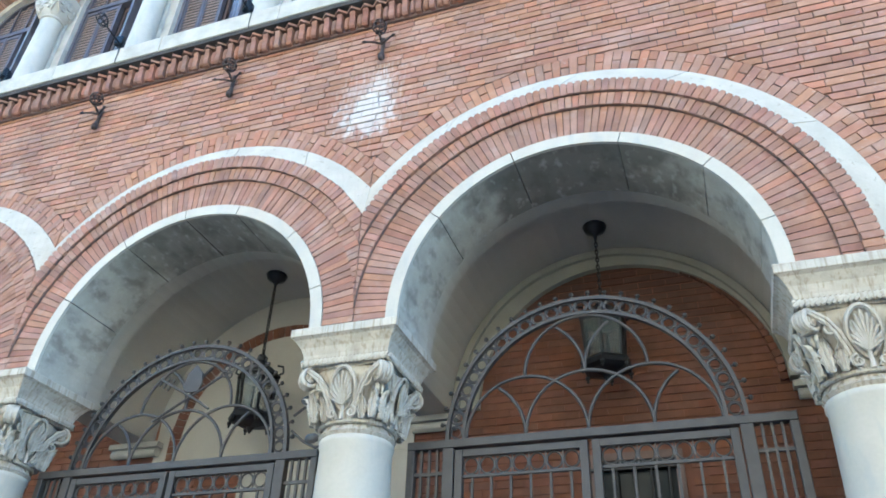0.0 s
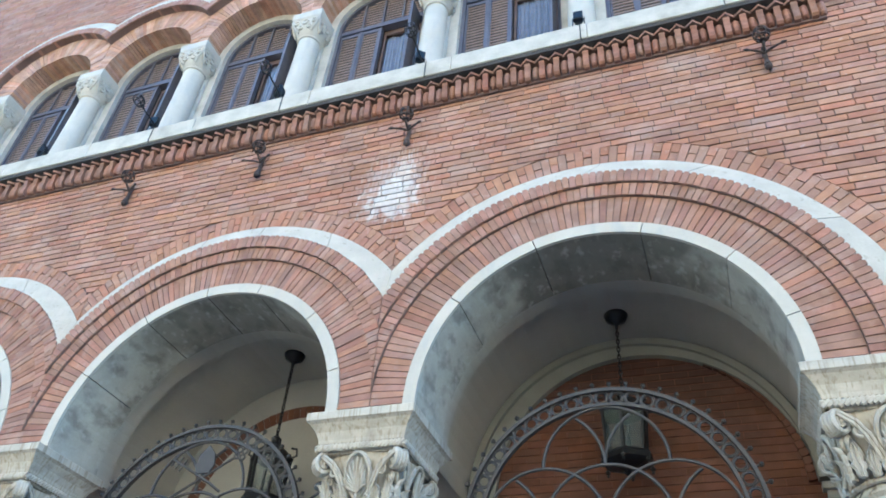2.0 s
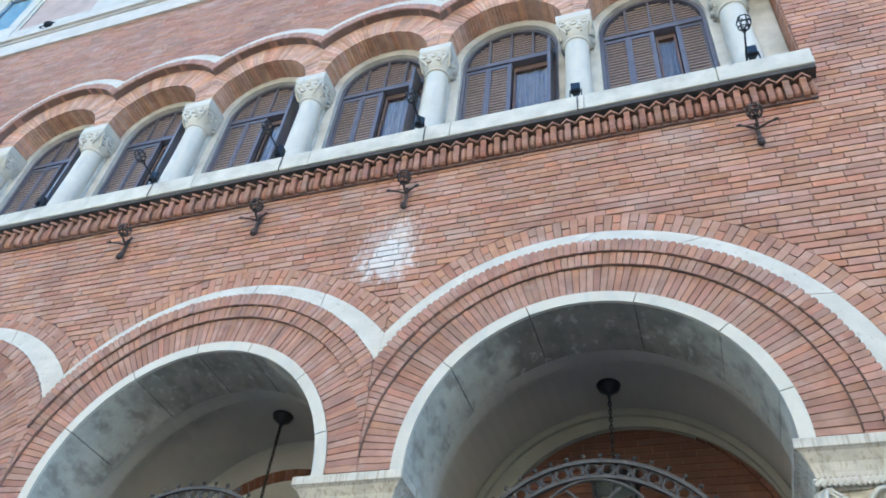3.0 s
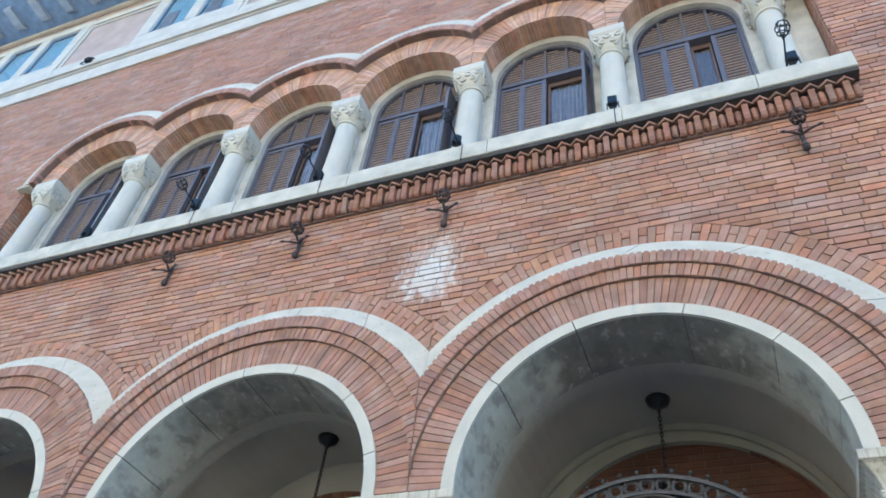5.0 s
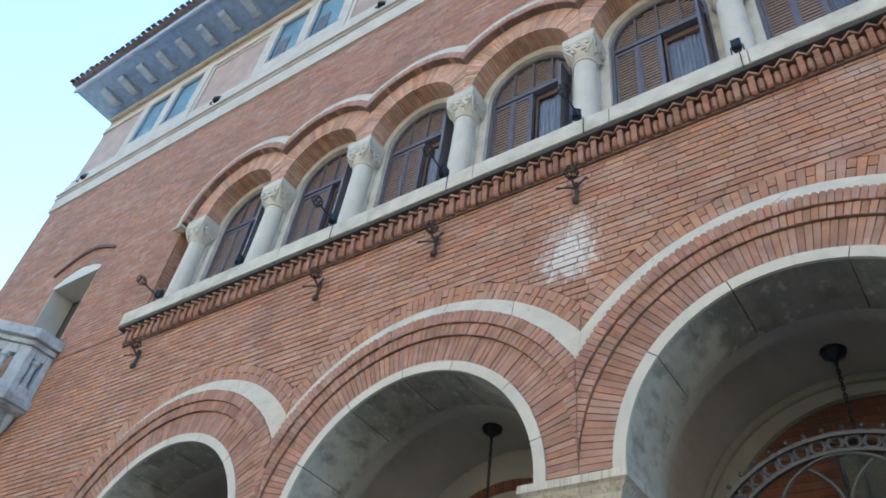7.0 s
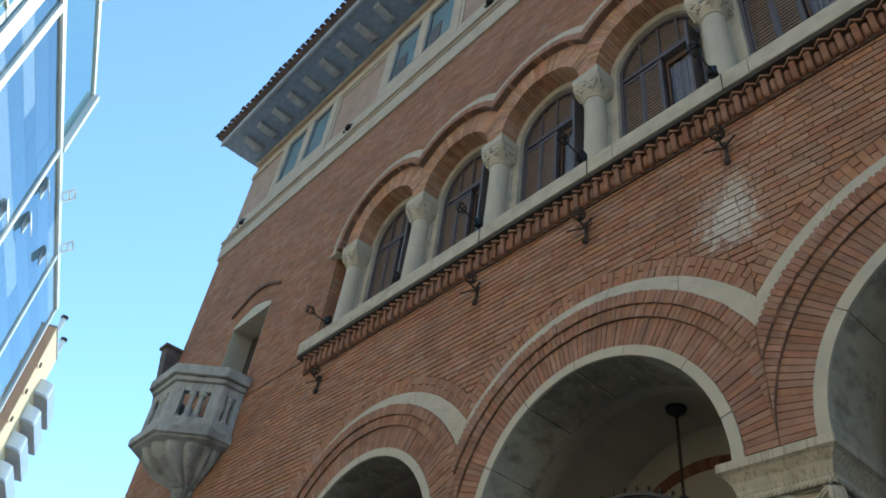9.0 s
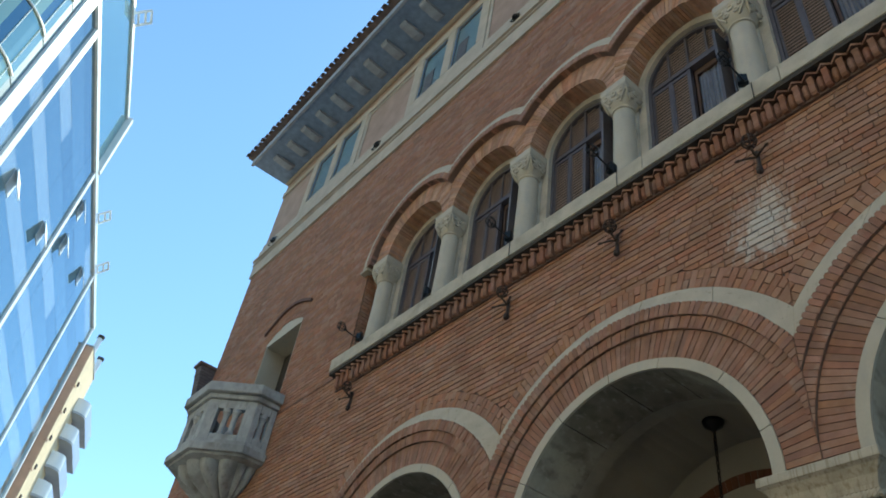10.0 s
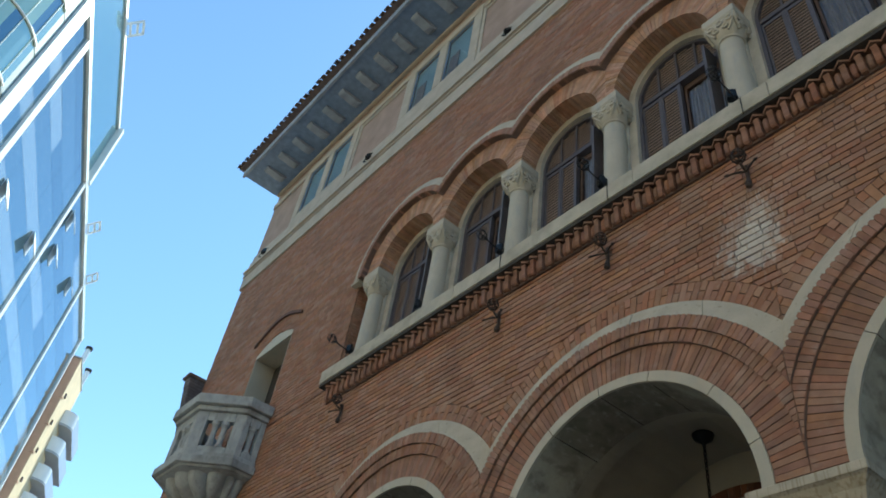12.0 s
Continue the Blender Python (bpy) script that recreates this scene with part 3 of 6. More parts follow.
Y_TOOTH, Y_B, Y_A = -0.115, -0.086, -0.056
for k, cx in enumerate(BAYS):
    xmin = cx - (PITCH / 2 if k else 5)
    xmax = cx + (PITCH / 2 if k < 2 else 5)
    left = PITCH / 2 if k else 9
    right = PITCH / 2 if k < 2 else 9
    av = thing("arch_" + str(k + 1), "round brick arch with stepped rings and white marble edges", "arch", kind="structure", at=(cx, 0, ZC))
    # mortar beds behind the stepped rings
    for r0, r1, y in ((R_MARBLE + 0.003, R_A - 0.006, Y_A + 0.012), (R_A, R_B - 0.006, Y_B + 0.012), (R_B, R_TOOTH - 0.01, Y_TOOTH + 0.012)):
        quads = Build()
        outer = [p for p in [(cx + r1, SPRING)] + arc(cx, ZC, r1, 0, 180, 64) + [(cx - r1, SPRING)]]
        inner = [p for p in [(cx + r0, SPRING)] + arc(cx, ZC, r0, 0, 180, 64) + [(cx - r0, SPRING)]]
        for i in range(len(outer) - 1):
            q = clip(clip([inner[i], outer[i], outer[i + 1], inner[i + 1]], 0, xmin, False), 0, xmax, True)
            if len(q) >= 3 and abs(area(q)) > 1e-5:
                quads.prism(q if area(q) > 0 else q[::-1], y, 0.08, back=False)
        part("mortar_bed", quads, mat_arch_mortar, av)
    # marble inner edge: face and soffit stones
    cuts = [0.0, 0.22, 0.41, 0.59, 0.76, 0.9, 1.0] if k == 2 else [0.0, 0.16, 0.33, 0.47, 0.6, 0.76, 0.9, 1.0]
    pts_out = [(cx - R_MARBLE, SPRING)] + arc(cx, ZC, R_MARBLE, 180, 0, 60) + [(cx + R_MARBLE, SPRING)]
    pts_in = [(cx - R_IN, SPRING)] + arc(cx, ZC, R_IN, 180, 0, 60) + [(cx + R_IN, SPRING)]
    rows = [[(x, -0.036, z) for x, z in pts_out], [(x, -0.068, z) for x, z in pts_out], [(x, -0.068, z) for x, z in pts_in], [(x, -0.036, z) for x, z in pts_in]]
    hood_stones(av, rows, cuts, mat_marble, "edge_stone")
    rows = [[(x, 0.62, z) for x, z in pts_out], [(x, -0.033, z) for x, z in pts_out], [(x, -0.033, z) for x, z in pts_in], [(x, 0.62, z) for x, z in pts_in]]
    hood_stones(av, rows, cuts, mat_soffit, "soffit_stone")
    rows = hood(cx, ZC, R_TOOTH - 0.034, Y_TOOTH + 0.008, R_HOOD, -0.004, left, right, ZC - SPRING)
    hood_stones(av, rows, [0, 0.2, 0.4, 0.57, 0.77, 1.0], mat_hood, "hood_stone")
    ring_bricks(av, cx, ZC, R_MARBLE, R_A, Y_A, 0.06, 0.0605, xmin, xmax, mat_arch_brick, SPRING, seed=k)
    ring_bricks(av, cx, ZC, R_A, R_B, Y_B, 0.06, 0.0605, xmin, xmax, mat_arch_brick, SPRING, seed=k + 10)
    ring_bricks(av, cx, ZC, R_B, R_TOOTH, Y_TOOTH, 0.06, 0.0605, xmin, xmax, mat_arch_brick, SPRING, ragged=0.004, notch=0.028, seed=k + 20)
    ring_bricks(av, cx, ZC, R_HOOD, R_OUT, 0.0, 0.05, 0.078, xmin, xmax, mat_brick, SPRING, halves=True, seed=k + 30)

# ---- loggia arches ----
for k, cx in enumerate(LOGGIA):
    h = 0.915
    xmin = cx - (h if k else 5)
    xmax = cx + (h if k < 5 else 5)
    av = thing("loggia_arch_" + str(k + 1), "small round loggia arch of tan brick with a white hood", "arch", kind="structure", at=(cx, 0, LZ))
    for r0, r1, y in ((LR + 0.036, 1.165, -0.003), (1.17, 1.255, -0.122)):
        quads = Build()
        outer, inner = arc(cx, LZ, r1, 0, 180, 36), arc(cx, LZ, r0, 0, 180, 36)
        for i in range(36):
            q = clip(clip([inner[i], outer[i], outer[i + 1], inner[i + 1]], 0, xmin, False), 0, xmax, True)
            if len(q) >= 3 and abs(area(q)) > 1e-5:
                quads.prism(q, y, 0.08, back=False)
        part("mortar_bed", quads, mat_arch_mortar, av)
    ring_bricks(av, cx, LZ, LR, 1.17, -0.02, 0.29, 0.064, xmin, xmax, mat_loggia_brick, seed=k + 50)
    ring_bricks(av, cx, LZ, 1.17, 1.295, -0.14, 0.06, 0.075, xmin, xmax, mat_arch_brick, ragged=0.004, notch=0.022, seed=k + 60)
    rows = hood(cx, LZ, 1.265, -0.134, 1.485, -0.085, h if k else 9, h if k < 5 else 9, 0.0, 30)
    hood_stones(av, rows, [0, 0.5, 1.0], mat_hood, "hood_stone")

for x0, x1 in ((LOGGIA[0] - 1.52, LOGGIA[0] - 1.27), (LOGGIA[5] + 1.27, LOGGIA[5] + 1.52)):
    part("hood_return", Build().box(x0, x1, -0.11, 0.04, LZ - 0.05, LZ - 0.004), mat_hood, wall, "short white return of the loggia hood", bevel=0.01)
jamb = Build()
z = SILL_Z + SILL_T + 0.006
while z < LZ - 0.02:
    for xj, sgn in ((LX0, 1), (LX1, -1)):
        ys = (0.022, 0.15, 0.288) if round(z / 0.0775) % 2 else (0.022, 0.22, 0.288)
        for ya, yb_ in zip(ys, ys[1:]):
            jamb.box(min(xj, xj + sgn * 0.014), max(xj, xj + sgn * 0.014), ya + 0.003, yb_ - 0.003, z, z + 0.064)
    z += 0.0775
part("jamb_bricks", jamb, mat_brick_joined, wall, kind="stuff")
part("string_joint", Build().box(-10.1, -7.96, -0.008, 0.016, 8.468, 8.486), mat_terra_dark, wall, "thin dark brick course")

# ---- sill ----
sill = thing("loggia_sill", "long weathered stone sill on a brick dentil band", "sill", kind="structure", at=(-1.8, 0, SILL_Z))
xs = [-7.95, -5.9, -4.5, -2.9, -1.3, 0.45, 1.95, 3.3, 4.2]
for a, b in zip(xs, xs[1:]):
    part("sill_stone", Build().box(a + 0.002, b - 0.002, -0.19, 0.52, SILL_Z, SILL_Z + SILL_T), mat_sill, sill, bevel=0.012)
# the bed is dark so that its colour gives the shade between dentils
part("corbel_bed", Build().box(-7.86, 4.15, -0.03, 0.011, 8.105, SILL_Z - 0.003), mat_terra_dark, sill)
n = 78
tooth = dent = None
for i in range(n):
    x = -7.84 + (4.13 + 7.84) * (i + 0.5) / n
    if not tooth:
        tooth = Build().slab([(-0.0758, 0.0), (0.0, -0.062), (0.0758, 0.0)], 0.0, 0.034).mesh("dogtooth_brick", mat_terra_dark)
        tooth.materials.append(mat_terra_lit)
        # shaded undersides and lit upright faces are told apart by colour
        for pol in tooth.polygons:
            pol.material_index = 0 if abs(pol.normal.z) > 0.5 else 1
        # proud dentil with a hollow face, and the squat bead between two of them
        prof = [(0.0, 0.0), (-0.040, 0.0), (-0.062, 0.022), (-0.070, 0.065), (-0.066, 0.115), (-0.074, 0.165), (-0.084, 0.20), (-0.084, 0.228), (0.0, 0.228)]
        dent = Build().loft([[(xx * k, y * m, z) for y, z in prof] for xx, k, m in ((-0.030, 0.92, 0.92), (-0.030, 1.0, 1.0), (0.030, 1.0, 1.0), (0.030, 0.92, 0.92))]).mesh("dentil_brick", mat_terra)
        bead = Build()
        bead.loft([[(0.041 * math.sin(a) * r, -0.060 * math.cos(a) * r if abs(a) <= math.pi / 2 else 0.0, 0.125 + z) for a in [-math.pi / 2 + math.pi * q / 8 for q in range(9)]] for r, z in ((0.5, -0.095), (0.86, -0.075), (1.0, -0.025), (1.0, 0.03), (0.88, 0.075), (0.55, 0.098))])
        recess = bead.mesh("dentil_bead", mat_terra)
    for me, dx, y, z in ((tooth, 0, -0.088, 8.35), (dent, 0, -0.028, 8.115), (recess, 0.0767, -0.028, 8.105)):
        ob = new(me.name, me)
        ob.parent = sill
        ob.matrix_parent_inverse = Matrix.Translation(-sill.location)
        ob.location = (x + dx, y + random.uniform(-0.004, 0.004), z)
    if i == 0:
        # shade below the sill overhang is put into this course's black
        upper_course = part("corbel_course", Build().box(-7.94, 4.19, -0.172, -0.033, 8.392, 8.447), mat_dull_black, sill, "course under the sill, blackened for soot and the sill's shade")
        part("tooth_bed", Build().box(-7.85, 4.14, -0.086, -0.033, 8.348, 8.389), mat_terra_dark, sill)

# ---- eaves and roof ----
eave = thing("roof", "low tiled roof with deep timber eaves", "roof", kind="structure", at=(-1.8, -0.6, EAVE_Z))
part("eave_soffit", Build().box(X0 - 0.1, X1 + 0.1, -1.12, 14.0, EAVE_Z + 0.003, EAVE_Z + 0.06), mat_eave, eave)
part("eave_board", Build().box(X0 - 0.15, X1 + 0.15, -1.2, -1.123, EAVE_Z - 0.04, EAVE_Z + 0.2), mat_modillion, eave, "pale painted fascia board", bevel=0.01)
part("cornice_mould", Build().box(X0, X1, -0.05, 0.047, EAVE_Z - 0.10, EAVE_Z), mat_trim, eave, bevel=0.02)
rafter = None
for i in range(32):
    x = -13.89 + i * 0.781
    if not rafter:
        rafter = Build().loft([[(xx, y, z) for y, z in ((-0.22, 0.0), (-0.24, -0.05), (-0.30, -0.10), (-0.42, -0.115), (-0.56, -0.10), (-0.68, -0.085), (-0.78, -0.085), (-0.84, -0.06), (-0.86, -0.02), (-0.86, 0.0))] for xx in (-0.12, 0.12)]).mesh("modillion", mat_modillion)
    ob = new("modillion", rafter)
    ob.parent = eave
    ob.matrix_parent_inverse = Matrix.Translation(-eave.location)
    ob.location = (x, 0, EAVE_Z)
part("roof_slope", Build().add([(X0 - 0.2, -1.35, EAVE_Z + 0.2), (X1 + 0.2, -1.35, EAVE_Z + 0.2), (X1 + 0.2, 6.5, EAVE_Z + 2.3), (X0 - 0.2, 6.5, EAVE_Z + 2.3), (X0 - 0.2, 14.5, EAVE_Z + 0.2), (X1 + 0.2, 14.5, EAVE_Z + 0.2)],
                               [(0, 1, 2, 3), (3, 2, 5, 4), (0, 3, 4), (1, 5, 2), (0, 4, 5, 1)]), mat_tile, eave)
tile = None
for i in range(118):
    if not tile:
        b = Build()
        rr = [[(0.085 * math.cos(math.pi * j / 8) * s, y, z + 0.08 * math.sin(math.pi * j / 8) * s) for j in range(9)] + [(0.068 * math.cos(math.pi * j / 8) * s, y, z + 0.063 * math.sin(math.pi * j / 8) * s) for j in range(8, -1, -1)] for y, z, s in ((0, 0, 1.0), (1.4, 0.375, 0.92))]
        tile = b.loft(rr).mesh("roof_tile", mat_tile)
    ob = new("roof_tile", tile)
    ob.parent = eave
    ob.matrix_parent_inverse = Matrix.Translation(-eave.location)
    ob.location = (X0 - 0.1 + i * 0.217, -1.42 + random.uniform(-0.02, 0.02), EAVE_Z + 0.2 + random.uniform(-0.008, 0.01))

# ---- ground and street ----
tagged(part("ground", Build().add([(-3000, -3000, -0.12), (3000, -3000, -0.12), (3000, 3000, -0.12), (-3000, 3000, -0.12)], [(0, 1, 2, 3)]), mat_asphalt), "dark asphalt street and ground", "ground", kind="structure")
pav = thing("pavement", "grey paved footway with a kerb before the palazzo", "pavement", kind="structure", at=(0, -2, 0))
part("paving", Build().box(-40, 40, -3.0, 4.0, -0.1, -0.004), mat_paving, pav)
part("kerb", Build().box(-40, 40, -3.2, -3.003, -0.11, 0.0), mat_sill, pav, bevel=0.02)

# ---- porch ----
porch = thing("porch", "vaulted porch behind the arches with grey plaster vaults", "porch", kind="structure", at=(-1.8, 1.5, 0))
PB, VR = 2.0, 1.62
for cx in BAYS:
    v = Build()
    for r, y0, y1 in ((VR, 0.62, PB),):
        inner = [(cx + VR, 4.45)] + arc(cx, ZC, VR, 0, 180, 40) + [(cx - VR, 4.45)]
        outer = [(cx + 1.8, 4.45)] + [(max(cx - 1.8, min(cx + 1.8, cx + (x - cx) * 1.6)), ZC + (z - ZC) * 1.2) for x, z in arc(cx, ZC, VR, 0, 180, 40)] + [(cx - 1.8, 4.45)]
        for i in range(len(inner) - 1):
            a, b, c, d = inner[i], inner[i + 1], outer[i + 1], outer[i]
            v.add([(a[0], y0, a[1]), (b[0], y0, b[1]), (b[0], y1, b[1]), (a[0], y1, a[1]), (d[0], y0, d[1]), (c[0], y0, c[1]), (c[0], y1, c[1]), (d[0], y1, d[1])],
                  [(0, 1, 2, 3), (4, 7, 6, 5), (0, 4, 5, 1), (2, 6, 7, 3)])
    part("vault", v, mat_plaster, porch, smooth=True)
    # stepped moulding between the arch and the vault
    for r0, y1 in ((1.465, 0.86), (1.555, 0.92)):
        b = Build()
        inner, outer = [(cx + r0, 4.404)] + arc(cx, ZC, r0, 0, 180, 40) + [(cx - r0, 4.404)], [(cx + VR + 0.004, 4.404)] + arc(cx, ZC, VR + 0.004, 0, 180, 40) + [(cx - VR - 0.004, 4.404)]
        for i in range(len(inner) - 1):
            b.prism([inner[i], outer[i], outer[i + 1], inner[i + 1]], 0.623 if r0 < 1.5 else 0.863, y1)
        part("arch_step", b, mat_plaster, porch)
    # moulded wall rib at the back
    if cx == BAYS[1]:
        continue
    for r0, r1, y in ((1.34, 1.62, PB - 0.07), (1.53, 1.60, PB - 0.12)):
        b = Build()
        # the flat band narrows towards one side
        inner = [(cx + (r0 + (1.55 - r0) * (1 - i / 40) ** 1.5) * math.cos(math.pi * i / 40), ZC + (r0 + (1.55 - r0) * (1 - i / 40) ** 1.5) * math.sin(math.pi * i / 40)) for i in range(41)] if r0 < 1.5 else arc(cx, ZC, r0, 0, 180, 40)
        outer = arc(cx, ZC, r1, 0, 180, 40)
        for i in range(40):
            b.prism([inner[i], outer[i], outer[i + 1], inner[i + 1]], y, PB)
        part("wall_rib", b, mat_cream, porch)
for x in (-7.2, -3.6, 0.0, 3.6):
    part("impost_beam", Build().box(x - 0.176, x + 0.176, 0.625, PB - 0.003, 4.445, 4.72), mat_plaster, porch, bevel=0.01)
    w = 0.3 if x == -3.6 else 0.23
    part("impost_moulding", Build().box(x - w - 0.03, x + w + 0.03, PB - 0.13, PB - 0.024, 4.385, 4.442).tube([(x - w, PB - 0.062, 4.335), (x + w, PB - 0.062, 4.335)], 0.05, 12), mat_plaster, porch, "rounded plaster moulding under the beam")
back = thing("wall_porch", "orange-brown brick wall at the back of the porch", "wall", kind="structure", at=(-1.8, PB, 0))
part("wall_core", Build().box(-7.6, 4.1, PB + 0.012, PB + 0.4, 0, 6.6), mat_porch_mortar, back)
part("end_wall", Build().box(-7.6, -7.4, 0.62, PB, 0, 6.5).box(3.85, 4.1, 0.62, PB, 0, 6.5), mat_plaster, back)
# plastered end of the middle bay with a brick arch band
part("plaster_panel", Build().box(-3.37, -0.23, PB - 0.02, PB - 0.004, 4.15, 6.3).box(-2.2, -0.23, PB - 0.02, PB - 0.004, 2.9, 4.147), mat_plaster, back)
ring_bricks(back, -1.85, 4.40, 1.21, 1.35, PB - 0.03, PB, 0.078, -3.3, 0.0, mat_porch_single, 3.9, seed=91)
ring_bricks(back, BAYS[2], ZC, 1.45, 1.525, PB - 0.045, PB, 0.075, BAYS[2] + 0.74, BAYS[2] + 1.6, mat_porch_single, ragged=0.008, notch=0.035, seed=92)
# dark grated window in the porch wall
PW = (1.47, 2.33, 2.3, 3.95)
pwin = thing("window_porch", "dark porch window with a black iron grille", "window", kind="structure", at=(1.9, PB, 3.1))
part("window_frame", Build().box(PW[0], PW[0] + 0.07, PB - 0.02, PB + 0.011, PW[2], PW[3]).box(PW[1] - 0.07, PW[1], PB - 0.02, PB + 0.011, PW[2], PW[3]).box(PW[0] + 0.071, PW[1] - 0.071, PB - 0.02, PB + 0.011, PW[3] - 0.07, PW[3]), mat_casement, pwin)
part("pane", Build().box(PW[0] + 0.071, PW[1] - 0.071, PB, PB + 0.009, PW[2], PW[3] - 0.071), mat_dim_glass, pwin)
for k in range(5):
    x = PW[0] + 0.13 + 0.15 * k
    part("grille_bar", Build().tube([(x, PB - 0.05, PW[2]), (x, PB - 0.05, PW[3] - 0.1)], 0.011, 6), mat_black, pwin)
for z in (2.75, 3.25, 3.78):
    part("grille_rail", Build().box(PW[0] + 0.04, PW[1] - 0.04, PB - 0.062, PB - 0.021, z, z + 0.025), mat_black, pwin)
# loggia room behind the windows
room = thing("wall_room", "rooms behind the loggia windows, coloured near black for their dimness", "wall", kind="structure", at=(-1.8, 1.5, SILL_Z))
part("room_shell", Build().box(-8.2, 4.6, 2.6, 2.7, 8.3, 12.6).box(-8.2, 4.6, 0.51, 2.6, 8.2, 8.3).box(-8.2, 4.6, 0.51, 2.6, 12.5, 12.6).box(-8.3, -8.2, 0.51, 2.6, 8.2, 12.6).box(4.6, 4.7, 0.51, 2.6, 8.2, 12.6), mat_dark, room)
# floors inside close the building
part("floor_inside", Build().box(X0 + 0.46, X1 - 0.46, 4.0, 13.5, 6.8, 7.0).box(X0 + 0.46, X1 - 0.46, 0.51, 13.5, 14.0, 14.15), mat_dark, room)

# ---- big columns ----
def spiral(b, cx, cy, cz, nx, ny, r, turns=1.6, rad=0.022, hand=1):
    """A volute curl in the upright plane that runs along (nx, ny)."""
    pts, rr = [], []
    n = 22
    for i in range(n):
        u = i / (n - 1)
        a = hand * (0.5 * math.pi - u * turns * 2 * math.pi)
        q = r * (1 - 0.86 * u)
        pts.append((cx + nx * q * math.cos(a), cy + ny * q * math.cos(a), cz + q * math.sin(a)))
        rr.append(rad * (1 - 0.45 * u))
    b.tube(pts, rr, 6)


